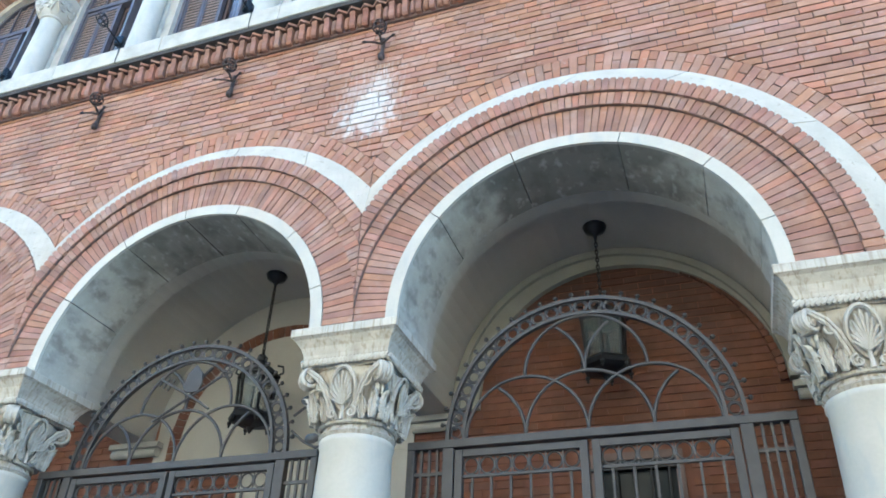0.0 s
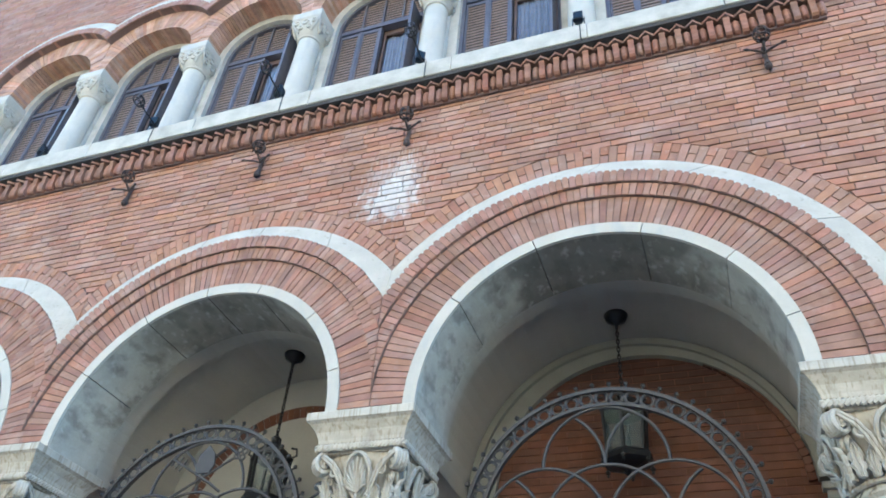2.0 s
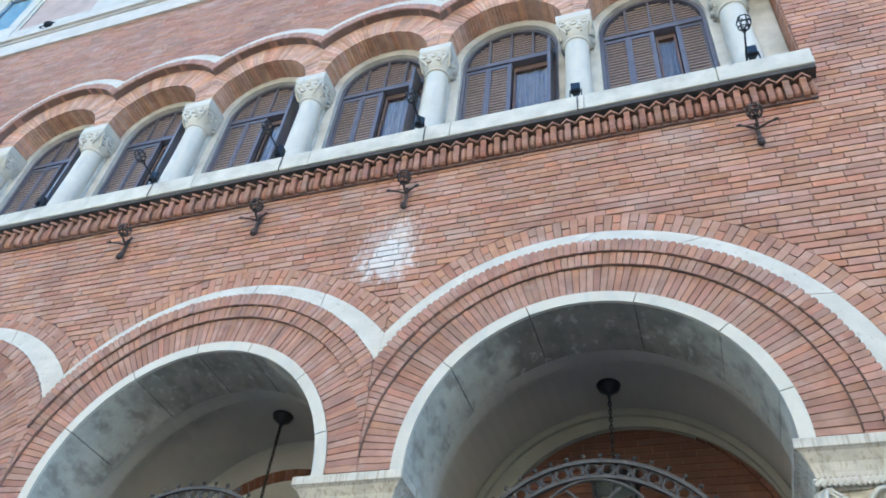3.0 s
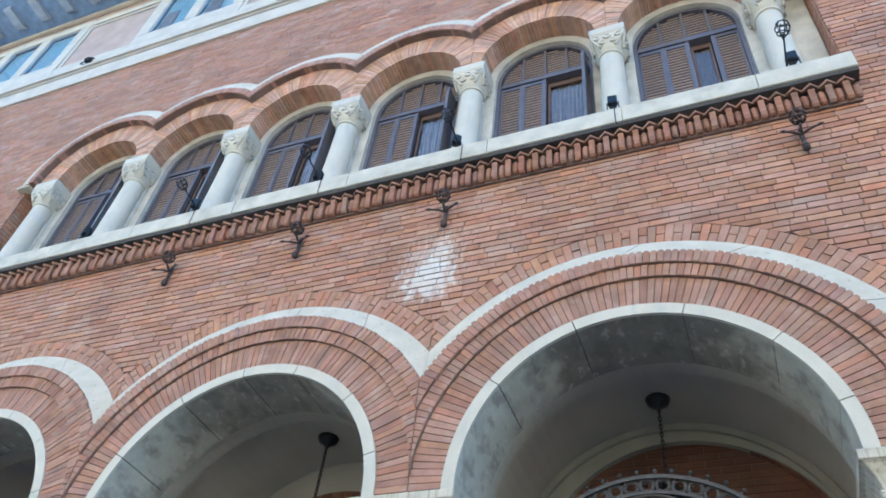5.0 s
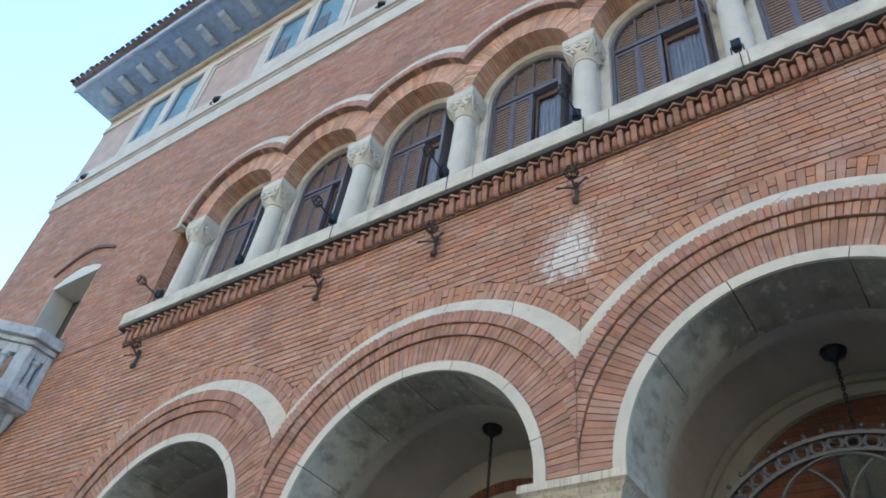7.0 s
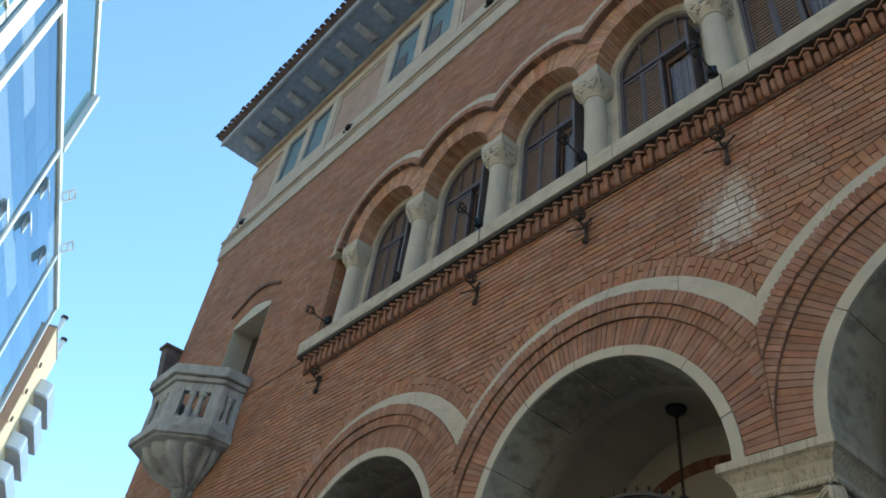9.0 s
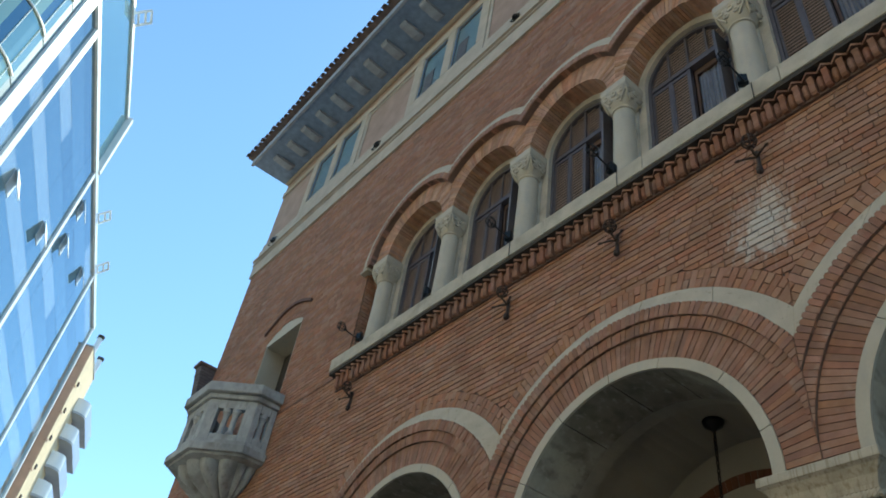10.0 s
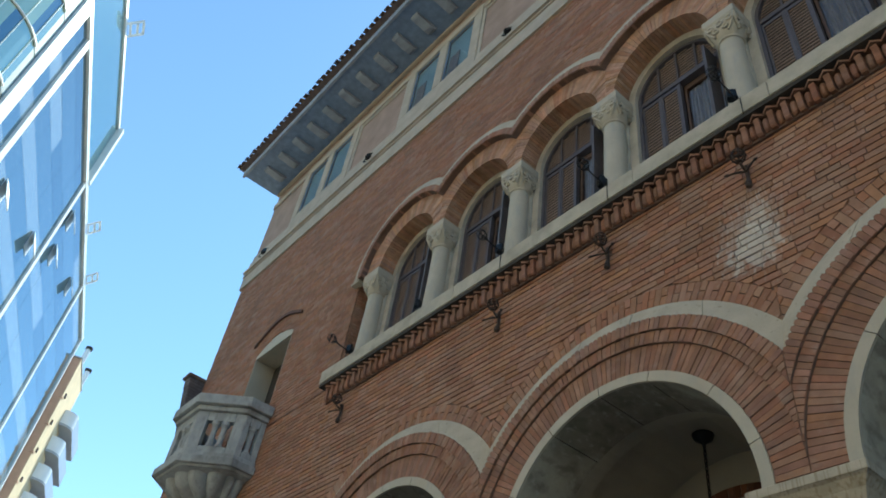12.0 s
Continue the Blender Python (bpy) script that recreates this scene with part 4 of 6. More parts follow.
def big_column():
    c = thing("column", "pale marble column with a carved leaf and volute capital", "column", "columns of the arcade")
    part("base", Build().box(-0.42, 0.42, -0.42, 0.42, 0.0, 0.16).lathe([(0.40, 0.16), (0.42, 0.2), (0.40, 0.26), (0.35, 0.29), (0.36, 0.33), (0.33, 0.37)], 0, 0, 32), mat_marble, c, smooth=True)
    part("shaft", Build().lathe([(0.32, 0.37), (0.318, 0.6), (0.312, 1.6), (0.30, 2.6), (0.278, 3.5), (0.29, 3.52), (0.29, 3.55), (0.28, 3.565)], 0, 0, 40), mat_marble, c, smooth=True)
    cap = part("capital", Build().loft([[(r * math.cos(a) * (1 + sq * 0.16 * math.cos(4 * a) ** 2 * (1 if abs(math.cos(2 * a)) < 0.7 else 0)), r * math.sin(a) * (1 + sq * 0.16 * math.cos(4 * a) ** 2 * (1 if abs(math.cos(2 * a)) < 0.7 else 0)), z) for a in [2 * math.pi * i / 48 for i in range(48)]]
                                        for r, z, sq in ((0.28, 3.565, 0), (0.30, 3.59, 0), (0.27, 3.62, 0), (0.268, 3.75, 0.1), (0.28, 3.88, 0.3), (0.315, 3.98, 0.7), (0.34, 4.05, 1.0), (0.33, 4.09, 1.0))]), mat_capital, c, "carved limestone capital", smooth=True)
    # small leaf tips round the neck
    tips = Build()
    for i in range(18):
        a = 2 * math.pi * i / 18
        x, y = math.cos(a), math.sin(a)
        tips.loft([[(x * r - y * w * s, y * r + x * w * s, z) for s in (-1, 0, 1)] + [(x * (r - 0.03), y * (r - 0.03), z)] for r, z, w in ((0.272, 3.64, 0.036), (0.29, 3.61, 0.034), (0.302, 3.59, 0.022), (0.296, 3.578, 0.006))])
    part("neck_leaf", tips, mat_capital, cap, smooth=True)
    part("rim", Build().tube([(0.292 * math.cos(a), 0.292 * math.sin(a), 3.655) for a in [2 * math.pi * i / 36 for i in range(36)]], 0.017, 6, closed=True), mat_capital, cap, smooth=True)
    for q in range(4):
        a = math.pi / 2 * q - math.pi / 2
        ox, oy = math.cos(a), math.sin(a)       # outward of this face
        tx, ty = -oy, ox                        # along the face

        def at(u, w, z):
            return (ox * w + tx * u, oy * w + ty * u, z)

        # tall palmette in a looped border
        face = Build()
        for j in range(11):
            an = radians(-75 + 15 * j)
            ln = 0.235 - 0.085 * abs(j - 5) / 5
            pts = [at(math.sin(an) * ln * s * 0.62, 0.315 + 0.055 * s, 3.775 + math.cos(an) * ln * s * 1.1) for s in (0.05, 0.4, 0.75, 1.0)]
            face.tube(pts, [0.007, 0.010, 0.012, 0.006], 6)
        face.tube([at(u, 0.31, z) for u, z in ((0, 3.66), (0, 3.74), (0, 3.82))], [0.02, 0.013, 0.008], 6)
        loop = [at(0.10 * math.sin(s) * (1.0 if math.cos(s) > 0 else 1.0 - 0.45 * math.cos(s) ** 2), 0.325 + 0.045 * math.cos(s), 3.905 + 0.165 * math.cos(s)) for s in [2 * math.pi * i / 24 for i in range(24)]]
        face.tube(loop, 0.016, 6, closed=True)
        part("palmette", face, mat_capital, cap, smooth=True)
        for sgn in (-1, 1):
            side_leaf = Build()
            # ribbon stalk from the foot up to the corner volute
            for off in (0.0, 0.022):
                side_leaf.tube([at(sgn * (u + off), w, z - off * 0.5) for u, w, z in ((0.045, 0.295, 3.67), (0.075, 0.305, 3.73), (0.105, 0.315, 3.82), (0.145, 0.335, 3.92), (0.20, 0.355, 4.0), (0.27, 0.365, 4.055), (0.31, 0.36, 4.07))], [0.014, 0.014, 0.014, 0.014, 0.014, 0.014, 0.012], 6)
            spiral(side_leaf, *at(sgn * 0.075, 0.32, 3.71), tx * sgn, ty * sgn, 0.045, 1.4, 0.011)
            spiral(side_leaf, *at(sgn * 0.19, 0.335, 3.93), tx * sgn, ty * sgn, 0.038, 1.4, 0.012)
            # two upright leaves with a grooved middle, wavy edges and a curled tip
            for u, h, wd, lean in ((0.150, 0.185, 0.040, 0.012), (0.232, 0.235, 0.044, 0.030)):
                rows = []
                for k in range(13):
                    f = k / 12
                    hw = wd * math.sin(math.pi * (0.16 + 0.78 * f)) * (1 + 0.22 * math.sin(f * 26))
                    out_w, z = 0.288 + 0.026 * f + 0.045 * f ** 5, 3.664 + h * (f - 0.10 * f ** 8)
                    rows.append([at(sgn * (u + lean * f + d * hw), out_w + e, z) for d, e in ((-1, -0.008), (-0.72, 0.012), (-0.42, 0.004), (-0.18, 0.013), (0, 0.002), (0.18, 0.013), (0.42, 0.004), (0.72, 0.012), (1, -0.008), (0, -0.03))])
                side_leaf.loft(rows)
            part("acanthus_leaf", side_leaf, mat_capital, cap, smooth=True)
        # corner volute on the diagonal
        d = a + math.pi / 4
        dx, dy = math.cos(d), math.sin(d)
        vol = Build()
        for off in (-0.036, -0.012, 0.012, 0.036):
            spiral(vol, dx * 0.435 - dy * off, dy * 0.435 + dx * off, 4.005, dx, dy, 0.082, 1.9, 0.020)
        vol.tube([(dx * 0.435 - dy * o, dy * 0.435 + dx * o, 4.005) for o in (-0.06, -0.05, 0.05, 0.06)], [0.012, 0.024, 0.024, 0.012], 8)
        for off in (-0.018, 0.018):
            spiral(vol, dx * 0.375 - dy * off, dy * 0.375 + dx * off, 3.885, dx, dy, 0.042, 1.5, 0.016)
        vol.tube([(dx * r, dy * r, z) for r, z in ((0.265, 3.66), (0.29, 3.76), (0.325, 3.86), (0.385, 3.95))], [0.03, 0.036, 0.034, 0.02], 8)
        part("volute", vol, mat_capital, cap, smooth=True)
    # rope moulding, block and flaring impost
    rope = Build()
    for q in range(4):
        a = math.pi / 2 * q
        ox, oy = math.cos(a), math.sin(a)
        n = 22
        for j in range(n):
            u = -0.36 + 0.72 * (j + 0.5) / n
            p = [(ox * 0.365 - oy * (u + e), oy * 0.365 + ox * (u + e), 4.125 + h) for e, h in ((-0.026, -0.024), (0.0, 0.0), (0.026, 0.024))]
            rope.tube(p, [0.014, 0.024, 0.014], 6)
    part("rope_moulding", rope, mat_capital, c, smooth=True)
    imp = Build()
    imp.loft([[(s * x, s * y, z) for x, y in ((-1, -1), (1, -1), (1, 1), (-1, 1))] for s, z in ((0.33, 4.085), (0.34, 4.155), (0.36, 4.158), (0.365, 4.19), (0.385, 4.25), (0.425, 4.31), (0.445, 4.325), (0.455, 4.328), (0.455, SPRING - 0.002))])
    part("impost", imp, mat_capital, c, "flaring limestone impost with dark rain streaks", bevel=0.006)
    return c


col = big_column()
col.location = (0.0, 0.24, 0.0)
for x in (-7.2, -3.6, 3.6):
    copy_thing(col, pose(x, 0.24, 0))

# ---- loggia columns ----
def small_column():
    c = thing("loggia_column", "white marble loggia column with a cushion capital", "column", "columns of the loggia")
    z0 = SILL_Z + SILL_T
    part("shaft", Build().lathe([(0.172, z0), (0.170, z0 + 0.05), (0.162, z0 + 0.4), (0.152, z0 + 0.9), (0.146, 10.18), (0.166, 10.19), (0.171, 10.212), (0.152, 10.235)], 0, 0, 28), mat_marble, c, smooth=True)
    rings = []
    for s, z, k in ((0.150, 10.236, 0.0), (0.172, 10.27, 0.15), (0.194, 10.34, 0.6), (0.206, 10.42, 1.0), (0.208, 10.52, 1.0)):
        ring = []
        for i in range(24):
            a = 2 * math.pi * (i + 0.5) / 24
            x, y = math.cos(a), math.sin(a)
            m = max(abs(x), abs(y))
            ring.append((s * x * (1 - k + k / m), s * y * (1 - k + k / m), z))
        rings.append(ring)
    cap = part("capital", Build().loft(rings), mat_marble, c, smooth=True)
    carve = Build()
    for q in range(4):
        a = math.pi / 2 * q
        ox, oy = math.cos(a), math.sin(a)
        for u, z, a, h in ((-0.135, 10.455, 0.05, 0.052), (0.0, 10.455, 0.055, 0.055), (0.135, 10.455, 0.05, 0.052), (-0.068, 10.36, 0.045, 0.042), (0.068, 10.36, 0.045, 0.042)):
            w = 0.205 if z > 10.4 else 0.192
            # a leaf with a sunk middle
            rings_ = [[(ox * (w + d) - oy * (u + a * k * math.cos(q2)), oy * (w + d) + ox * (u + a * k * math.cos(q2)), z + h * k * math.sin(q2)) for q2 in [2 * math.pi * i / 10 for i in range(10)]] for k, d in ((1.0, -0.004), (0.92, 0.018), (0.70, 0.018), (0.50, 0.002), (0.15, 0.006))]
            carve.loft(rings_)
        for sg in (-1, 1):
            carve.tube([(ox * q2 - oy * sg * u2, oy * q2 + ox * sg * u2, z2) for q2, u2, z2 in ((0.178, 0.09, 10.28), (0.196, 0.15, 10.36), (0.208, 0.196, 10.45), (0.212, 0.198, 10.515))], 0.015, 5)
    part("leaf_carving", carve, mat_marble, cap, smooth=True)
    part("abacus", Build().loft([[(q * x, q * y, z) for x, y in ((-1, -1), (1, -1), (1, 1), (-1, 1))] for q, z in ((0.206, 10.522), (0.222, 10.56), (0.224, LZ - 0.002))]), mat_marble, c, bevel=0.008)
    return c


LCOLS = [-7.29 + 1.83 * i for i in range(7)]
lc = small_column()
lc.location = (LCOLS[0], 0.15, 0)
for x in LCOLS[1:]:
    copy_thing(lc, pose(x, 0.15, 0))

# ---- loggia windows ----
def louvres(x0, x1, z0, top, y, step=0.06):
    """Slanted slats between x0 and x1 up to a height given by top(x); joined, as they are very many."""
    b = Build()
    z = z0 + 0.02
    while True:
        xa, xb = x0, x1
        lim = min(top(x0), top(x1))
        if z + 0.045 > max(top(x0), top(x1)):
            break
        if z + 0.045 > lim:                       # shorten slats under the curved head
            n = 20
            ok = [x0 + (x1 - x0) * i / n for i in range(n + 1) if top(x0 + (x1 - x0) * i / n) > z + 0.045]
            if len(ok) < 4:
                break
            xa, xb = ok[0], ok[-1]
        b.add([(xa, y - 0.014, z), (xb, y - 0.014, z), (xb, y - 0.006, z - 0.005), (xa, y - 0.006, z - 0.005),
               (xa, y + 0.002, z + 0.046), (xb, y + 0.002, z + 0.046), (xb, y + 0.010, z + 0.042), (xa, y + 0.010, z + 0.042)],
              [(0, 1, 5, 4), (2, 3, 7, 6), (0, 3, 2, 1), (4, 5, 6, 7)])
        z += step
    return b


WR = 0.655
Z0 = SILL_Z + SILL_T
for k, cx in enumerate(LOGGIA):
    last = k == 5
    win = thing("window_" + str(k + 1), "arched loggia window with slate-blue frame and louvred shutters, one leaf open", "window", "loggia windows", "structure", at=(cx, 0.4, Z0))
    # stone inner frame
    rows = []
    for r, y in ((WR + 0.16, 0.48), (WR + 0.16, 0.292), (WR, 0.292), (WR, 0.48)):
        pts = [(cx - r, Z0)] + arc(cx, LZ, r, 180, 0, 24) + [(cx + r, Z0)]
        rows.append([(x, y, z) for x, z in pts])
    b = Build().loft([[rows[q][i] for q in range(4)] for i in range(len(rows[0]))])
    part("inner_frame", b, mat_sill, win, "pale stone inner arch")
    head = lambda x, c=cx: LZ + math.sqrt(max(0.0, (WR - 0.05) ** 2 - (x - c) ** 2))
    tz = 10.60
    yb = 0.40
    fr = Build()
    for r0, r1 in ((WR - 0.048, WR - 0.002),):
        o, i_ = [(cx - r1, Z0)] + arc(cx, LZ, r1, 180, 0, 24) + [(cx + r1, Z0)], [(cx - r0, Z0)] + arc(cx, LZ, r0, 180, 0, 24) + [(cx + r0, Z0)]
        for i in range(len(o) - 1):
            fr.prism([o[i], i_[i], i_[i + 1], o[i + 1]], yb - 0.04, yb + 0.05)
    fr.box(cx - WR + 0.055, cx - 0.03, yb - 0.035, yb + 0.05, tz - 0.022, tz + 0.045).box(cx - 0.03, cx + WR - 0.055, yb - 0.045, yb + 0.05, tz - 0.045, tz + 0.045)
    cols = [cx - 0.6 + 0.30 * i for i in range(5)]
    for x in cols[1:4]:
        fr.box(x - 0.015, x + 0.015, yb - 0.03, yb + 0.04, tz + 0.045, head(x) + 0.03)
    for x in ((cols[1], cols[2]) if not last else (cols[1], cols[2], cols[3])):
        fr.box(x - 0.018, x + 0.018, yb - 0.03, yb + 0.04, Z0, tz - 0.045)
    part("window_frame", fr, mat_frame_blue, win)
    for i in range(4):
        a, c = cols[i] + (0.018 if i else 0.0), cols[i + 1] - (0.018 if i < 3 else 0.0)
        part("fanlight_louvre", louvres(a, c, tz + 0.05, head, yb), mat_shutter, win, "weathered wooden louvre panel")
    lower_panels = (0, 1) if not last else (0, 1, 3)
    for i in lower_panels:
        a, c = cols[i] + (0.018 if i else 0.0), cols[i + 1] - (0.018 if i < 3 else 0.0)
        sh = part("shutter", louvres(a + 0.022, c - 0.022, Z0 + 0.06, lambda x: tz - 0.06, yb), mat_shutter, win, "weathered louvred wooden shutter leaf")
        st = Build().box(a, a + 0.022, yb - 0.02, yb + 0.025, Z0, tz - 0.045).box(c - 0.022, c, yb - 0.02, yb + 0.025, Z0, tz - 0.045)
        st.box(a + 0.022, c - 0.022, yb - 0.02, yb + 0.025, Z0, Z0 + 0.06).box(a + 0.022, c - 0.022, yb - 0.02, yb + 0.025, tz - 0.1, tz - 0.045)
        part("stile", st, mat_frame_blue, sh)
    # open leaf folded outwards against the jamb, and the inner casement with its curtain
    ox0 = cols[2] + 0.028
    ox1 = cols[4] - 0.02 if not last else cols[3] - 0.028
    if not last:
        leaf = Build().box(cols[4] - 0.05, cols[4] - 0.012, 0.10, yb - 0.05, Z0 + 0.01, tz - 0.05)
        part("open_shutter", leaf, mat_frame_blue, win, "shutter leaf folded open", bevel=0.004)
    cas = Build().box(ox0, ox0 + 0.03, 0.455, 0.50, Z0, tz - 0.05).box(ox1 - 0.03, ox1, 0.455, 0.50, Z0, tz - 0.05).box(ox0 + 0.03, ox1 - 0.03, 0.455, 0.50, tz - 0.14, tz - 0.05).box(ox0 + 0.03, ox1 - 0.03, 0.455, 0.50, Z0, Z0 + 0.08)
    part("casement", cas, mat_casement, win, "brown wooden inner casement")
    part("pane", Build().add([(ox0 + 0.03, 0.472, Z0 + 0.08), (ox1 - 0.03, 0.472, Z0 + 0.08), (ox1 - 0.03, 0.472, tz - 0.14), (ox0 + 0.03, 0.472, tz - 0.14)], [(0, 1, 2, 3)]), mat_clear, win).visible_shadow = False
    cur = Build()
    n = 36
    pts = [(ox0 + 0.02 + (ox1 - ox0 - 0.04) * i / n, 0.505 + 0.014 * math.sin(i * 1.7) + 0.01 * math.sin(i * 0.6)) for i in range(n + 1)]
    cur.add([(x, y, Z0) for x, y in pts] + [(x, y, tz - 0.05) for x, y in pts] + [(x, y + 0.004, Z0) for x, y in pts] + [(x, y + 0.004, tz - 0.05) for x, y in pts],
            [(i, i + 1, n + 2 + i, n + 1 + i) for i in range(n)] + [(2 * n + 2 + i, 3 * n + 3 + i, 3 * n + 4 + i, 2 * n + 3 + i) for i in range(n)])
    part("curtain", cur, mat_curtain, win, "pale grey curtain", smooth=True)
    # backing that closes the slatted part, its near black holding the room's shade
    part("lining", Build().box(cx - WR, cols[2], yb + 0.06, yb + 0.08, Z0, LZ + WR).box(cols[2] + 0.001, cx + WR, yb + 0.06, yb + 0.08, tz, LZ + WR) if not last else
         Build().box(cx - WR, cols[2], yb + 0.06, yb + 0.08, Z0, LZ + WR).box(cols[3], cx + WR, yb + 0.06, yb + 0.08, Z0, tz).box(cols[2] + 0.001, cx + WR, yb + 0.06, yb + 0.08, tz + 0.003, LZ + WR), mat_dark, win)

# stone responds behind the columns and at both ends
resp = thing("loggia_responds", "pale stone piers behind the loggia columns", "pier", kind="structure", at=(-1.8, 0.4, Z0))
for i, x in enumerate(LCOLS):
    a = x - 0.215 if i else LX0 + 0.02
    b = x + 0.215 if i < 6 else LX1 - 0.02
    part("respond", Build().box(a + (0.08 if i else 0), b - (0.08 if i < 6 else 0), 0.24, 0.49, Z0 + 0.002, LZ - 0.003), mat_sill, resp, bevel=0.01)

# ---- balcony door ----
door = thing("door_1", "tall balcony doorway with a pale stone reveal and segmental head", "doorway", kind="structure", at=(-10.98, 0.3, SILL_Z))
dx0, dx1, dz = DOOR
top = [(dx0 + (dx1 - dx0) * i / 12, dz + 0.22 * math.sin(math.pi * i / 12)) for i in range(13)]
for x0, x1 in ((dx0, dx0 + 0.035), (dx1 - 0.035, dx1)):
    part("door_reveal", Build().box(x0, x1, 0.012, 0.49, SILL_Z, dz - 0.10), mat_plaster, door, "grey stone reveal")
part("lintel", Build().prism([(dx0, dz - 0.097), (dx1, dz - 0.097)] + top[::-1], 0.010, 0.49), mat_marble, door, "pale stone lintel with a curved top")
part("door_leaf", Build().box(dx0, dx1, 0.5, 0.55, SILL_Z, dz + 0.4), mat_dark, door, "dark recessed door leaf")
lab = Build()
o = [(dx0 - 0.22 + (dx1 - dx0 + 0.44) * i / 14, dz + 0.30 + 0.32 * math.sin(math.pi * i / 14)) for i in range(15)]
for (xa, za), (xb, zb) in zip(o, o[1:]):
    lab.prism([(xa, za), (xb, zb), (xb, zb + 0.07), (xa, za + 0.07)], -0.05, 0.0)
part("label_mould", lab, mat_terra_dark, door, "thin projecting brick label over the doorway")

# ---- balcony ----
bal = thing("balcony", "polygonal carved stone balcony on a tapering corbel, soot-stained", "balcony", at=(-11.1, 0, 6.69))
BC = -11.1


def bplan(s, front, k=0.0):
    """Half-octagon plan, grown by s."""
    return [(BC - 1.15 - s, 0.0), (BC - 1.15 - s, -0.45 - s * 0.4), (BC - 0.5 - s * 0.5, -front - s), (BC + 0.5 + s * 0.5, -front - s), (BC + 1.15 + s, -0.45 - s * 0.4), (BC + 1.15 + s, 0.0)]


part("floor_slab", Build().slab(bplan(0.05, 1.15), 7.460, 7.610).slab(bplan(-0.02, 1.15), 7.613, 7.710), mat_balcony, bal, bevel=0.015)
rail = Build()
for grow, inset, z0, z1 in ((0.08, -0.26, 8.630, 8.830), (0.0, -0.24, 8.530, 8.627)):
    rail.loft([[(*o, z0), (*o, z1), (*i, z1), (*i, z0)] for o, i in zip(bplan(grow, 1.15), bplan(inset, 1.15))])
part("rail", rail, mat_balcony, bal, "moulded stone hand rail", bevel=0.02)
rings = []
for f, z in ((1.0, 7.457), (0.97, 7.42), (0.78, 7.40), (0.74, 7.31), (0.65, 7.20), (0.51, 7.10), (0.35, 7.01), (0.23, 6.94), (0.21, 6.925), (0.21, 6.89), (0.14, 6.875), (0.17, 6.82), (0.16, 6.75), (0.06, 6.69)):
    pl = bplan(0.0, 1.12)
    ring = []
    for (xa, ya), (xb, yb_) in zip(pl, pl[1:]):
        # each side swells into two rounded lobes
        ln = math.hypot(xb - xa, yb_ - ya)
        nx, ny = (yb_ - ya) / ln, -(xb - xa) / ln
        for j in range(12):
            u = j / 12
            swell = 0.27 * f * (1 - f) * 4 * abs(math.sin(2 * math.pi * u)) ** 0.6 * min(1.0, ln) * 0.75
            ring.append((BC + (xa + (xb - xa) * u - BC) * f + nx * swell, min(0.0, (ya + (yb_ - ya) * u) * f + ny * swell), z))
    ring.append((BC + (pl[-1][0] - BC) * f, 0.0, z))
    rings.append(ring)
part("corbel", Build().loft(rings), mat_balcony, bal, "lobed tapering stone corbel", smooth=True)
plan = bplan(-0.06, 1.15)
for a, c in zip(plan, plan[1:]):
    va = Vector((*a, 0)); vc = Vector((*c, 0))
    ln = (vc - va).length
    u = (vc - va) / ln
    nrm = Vector((-u.y, u.x, 0))             # inward
    def blk(s0, s1, z0, z1, t=0.14, o=0.0):
        p = [va + u * s0 + nrm * o, va + u * s1 + nrm * o, va + u * s1 + nrm * (o + t), va + u * s0 + nrm * (o + t)]
        return [(q.x, q.y) for q in p], z0, z1
    pw = min(0.19, ln * 0.26)                # width of the corner posts
    post = Build()
    for s0, s1 in ((0, pw), (ln - pw, ln)):
        post.slab(*blk(s0, s1, 7.713, 8.527))
    post.slab(*blk(pw + 0.002, ln - pw - 0.002, 7.713, 7.840)).slab(*blk(pw + 0.002, ln - pw - 0.002, 8.350, 8.527))
    part("parapet_panel", post, mat_balcony, bal, "pierced stone parapet panel", bevel=0.01)
    inner = ln - 2 * pw
    count = 2 if inner > 0.5 else 1
    for j in range(count):
        s = pw + inner * (j + 1) / (count + 1)
        q = va + u * s + nrm * 0.07
        part("baluster", Build().lathe([(0.075, 7.842), (0.075, 7.880), (0.05, 7.910), (0.054, 8.050), (0.048, 8.20), (0.06, 8.205), (0.06, 8.22), (0.05, 8.225), (0.075, 8.28), (0.085, 8.285), (0.085, 8.348)], q.x, q.y, 12), mat_balcony, bal, smooth=True)
# small tiled hood on the end wall
finw = thing("corner_fin_wall", "dark grey brick fin wall with a tile coping at the building corner", "wall fin", at=(-14.75, 0.0, 8.6))
part("fin_body", Build().loft([[(-14.9, 0.49, z), (-14.9, -d, z), (-14.603, -d, z), (-14.603, 0.49, z)] for d, z in ((0.02, 9.5), (0.14, 10.0), (0.27, 10.62), (0.40, FIN_Z))]), mat_fin_brick, finw)
for i in range(5):
    z = 10.1 + i * 0.25
    part("quoin", Build().box(-14.915, -14.592, -0.165 - i * 0.052, 0.05 - i * 0.05 - (0.10 if i % 2 else 0.0), z, z + 0.22), mat_fin_brick, finw, bevel=0.015)
part("tile_coping", Build().box(-14.96, -14.56, -0.46, 0.49, FIN_Z + 0.002, FIN_Z + 0.09), mat_tile, finw, bevel=0.02)

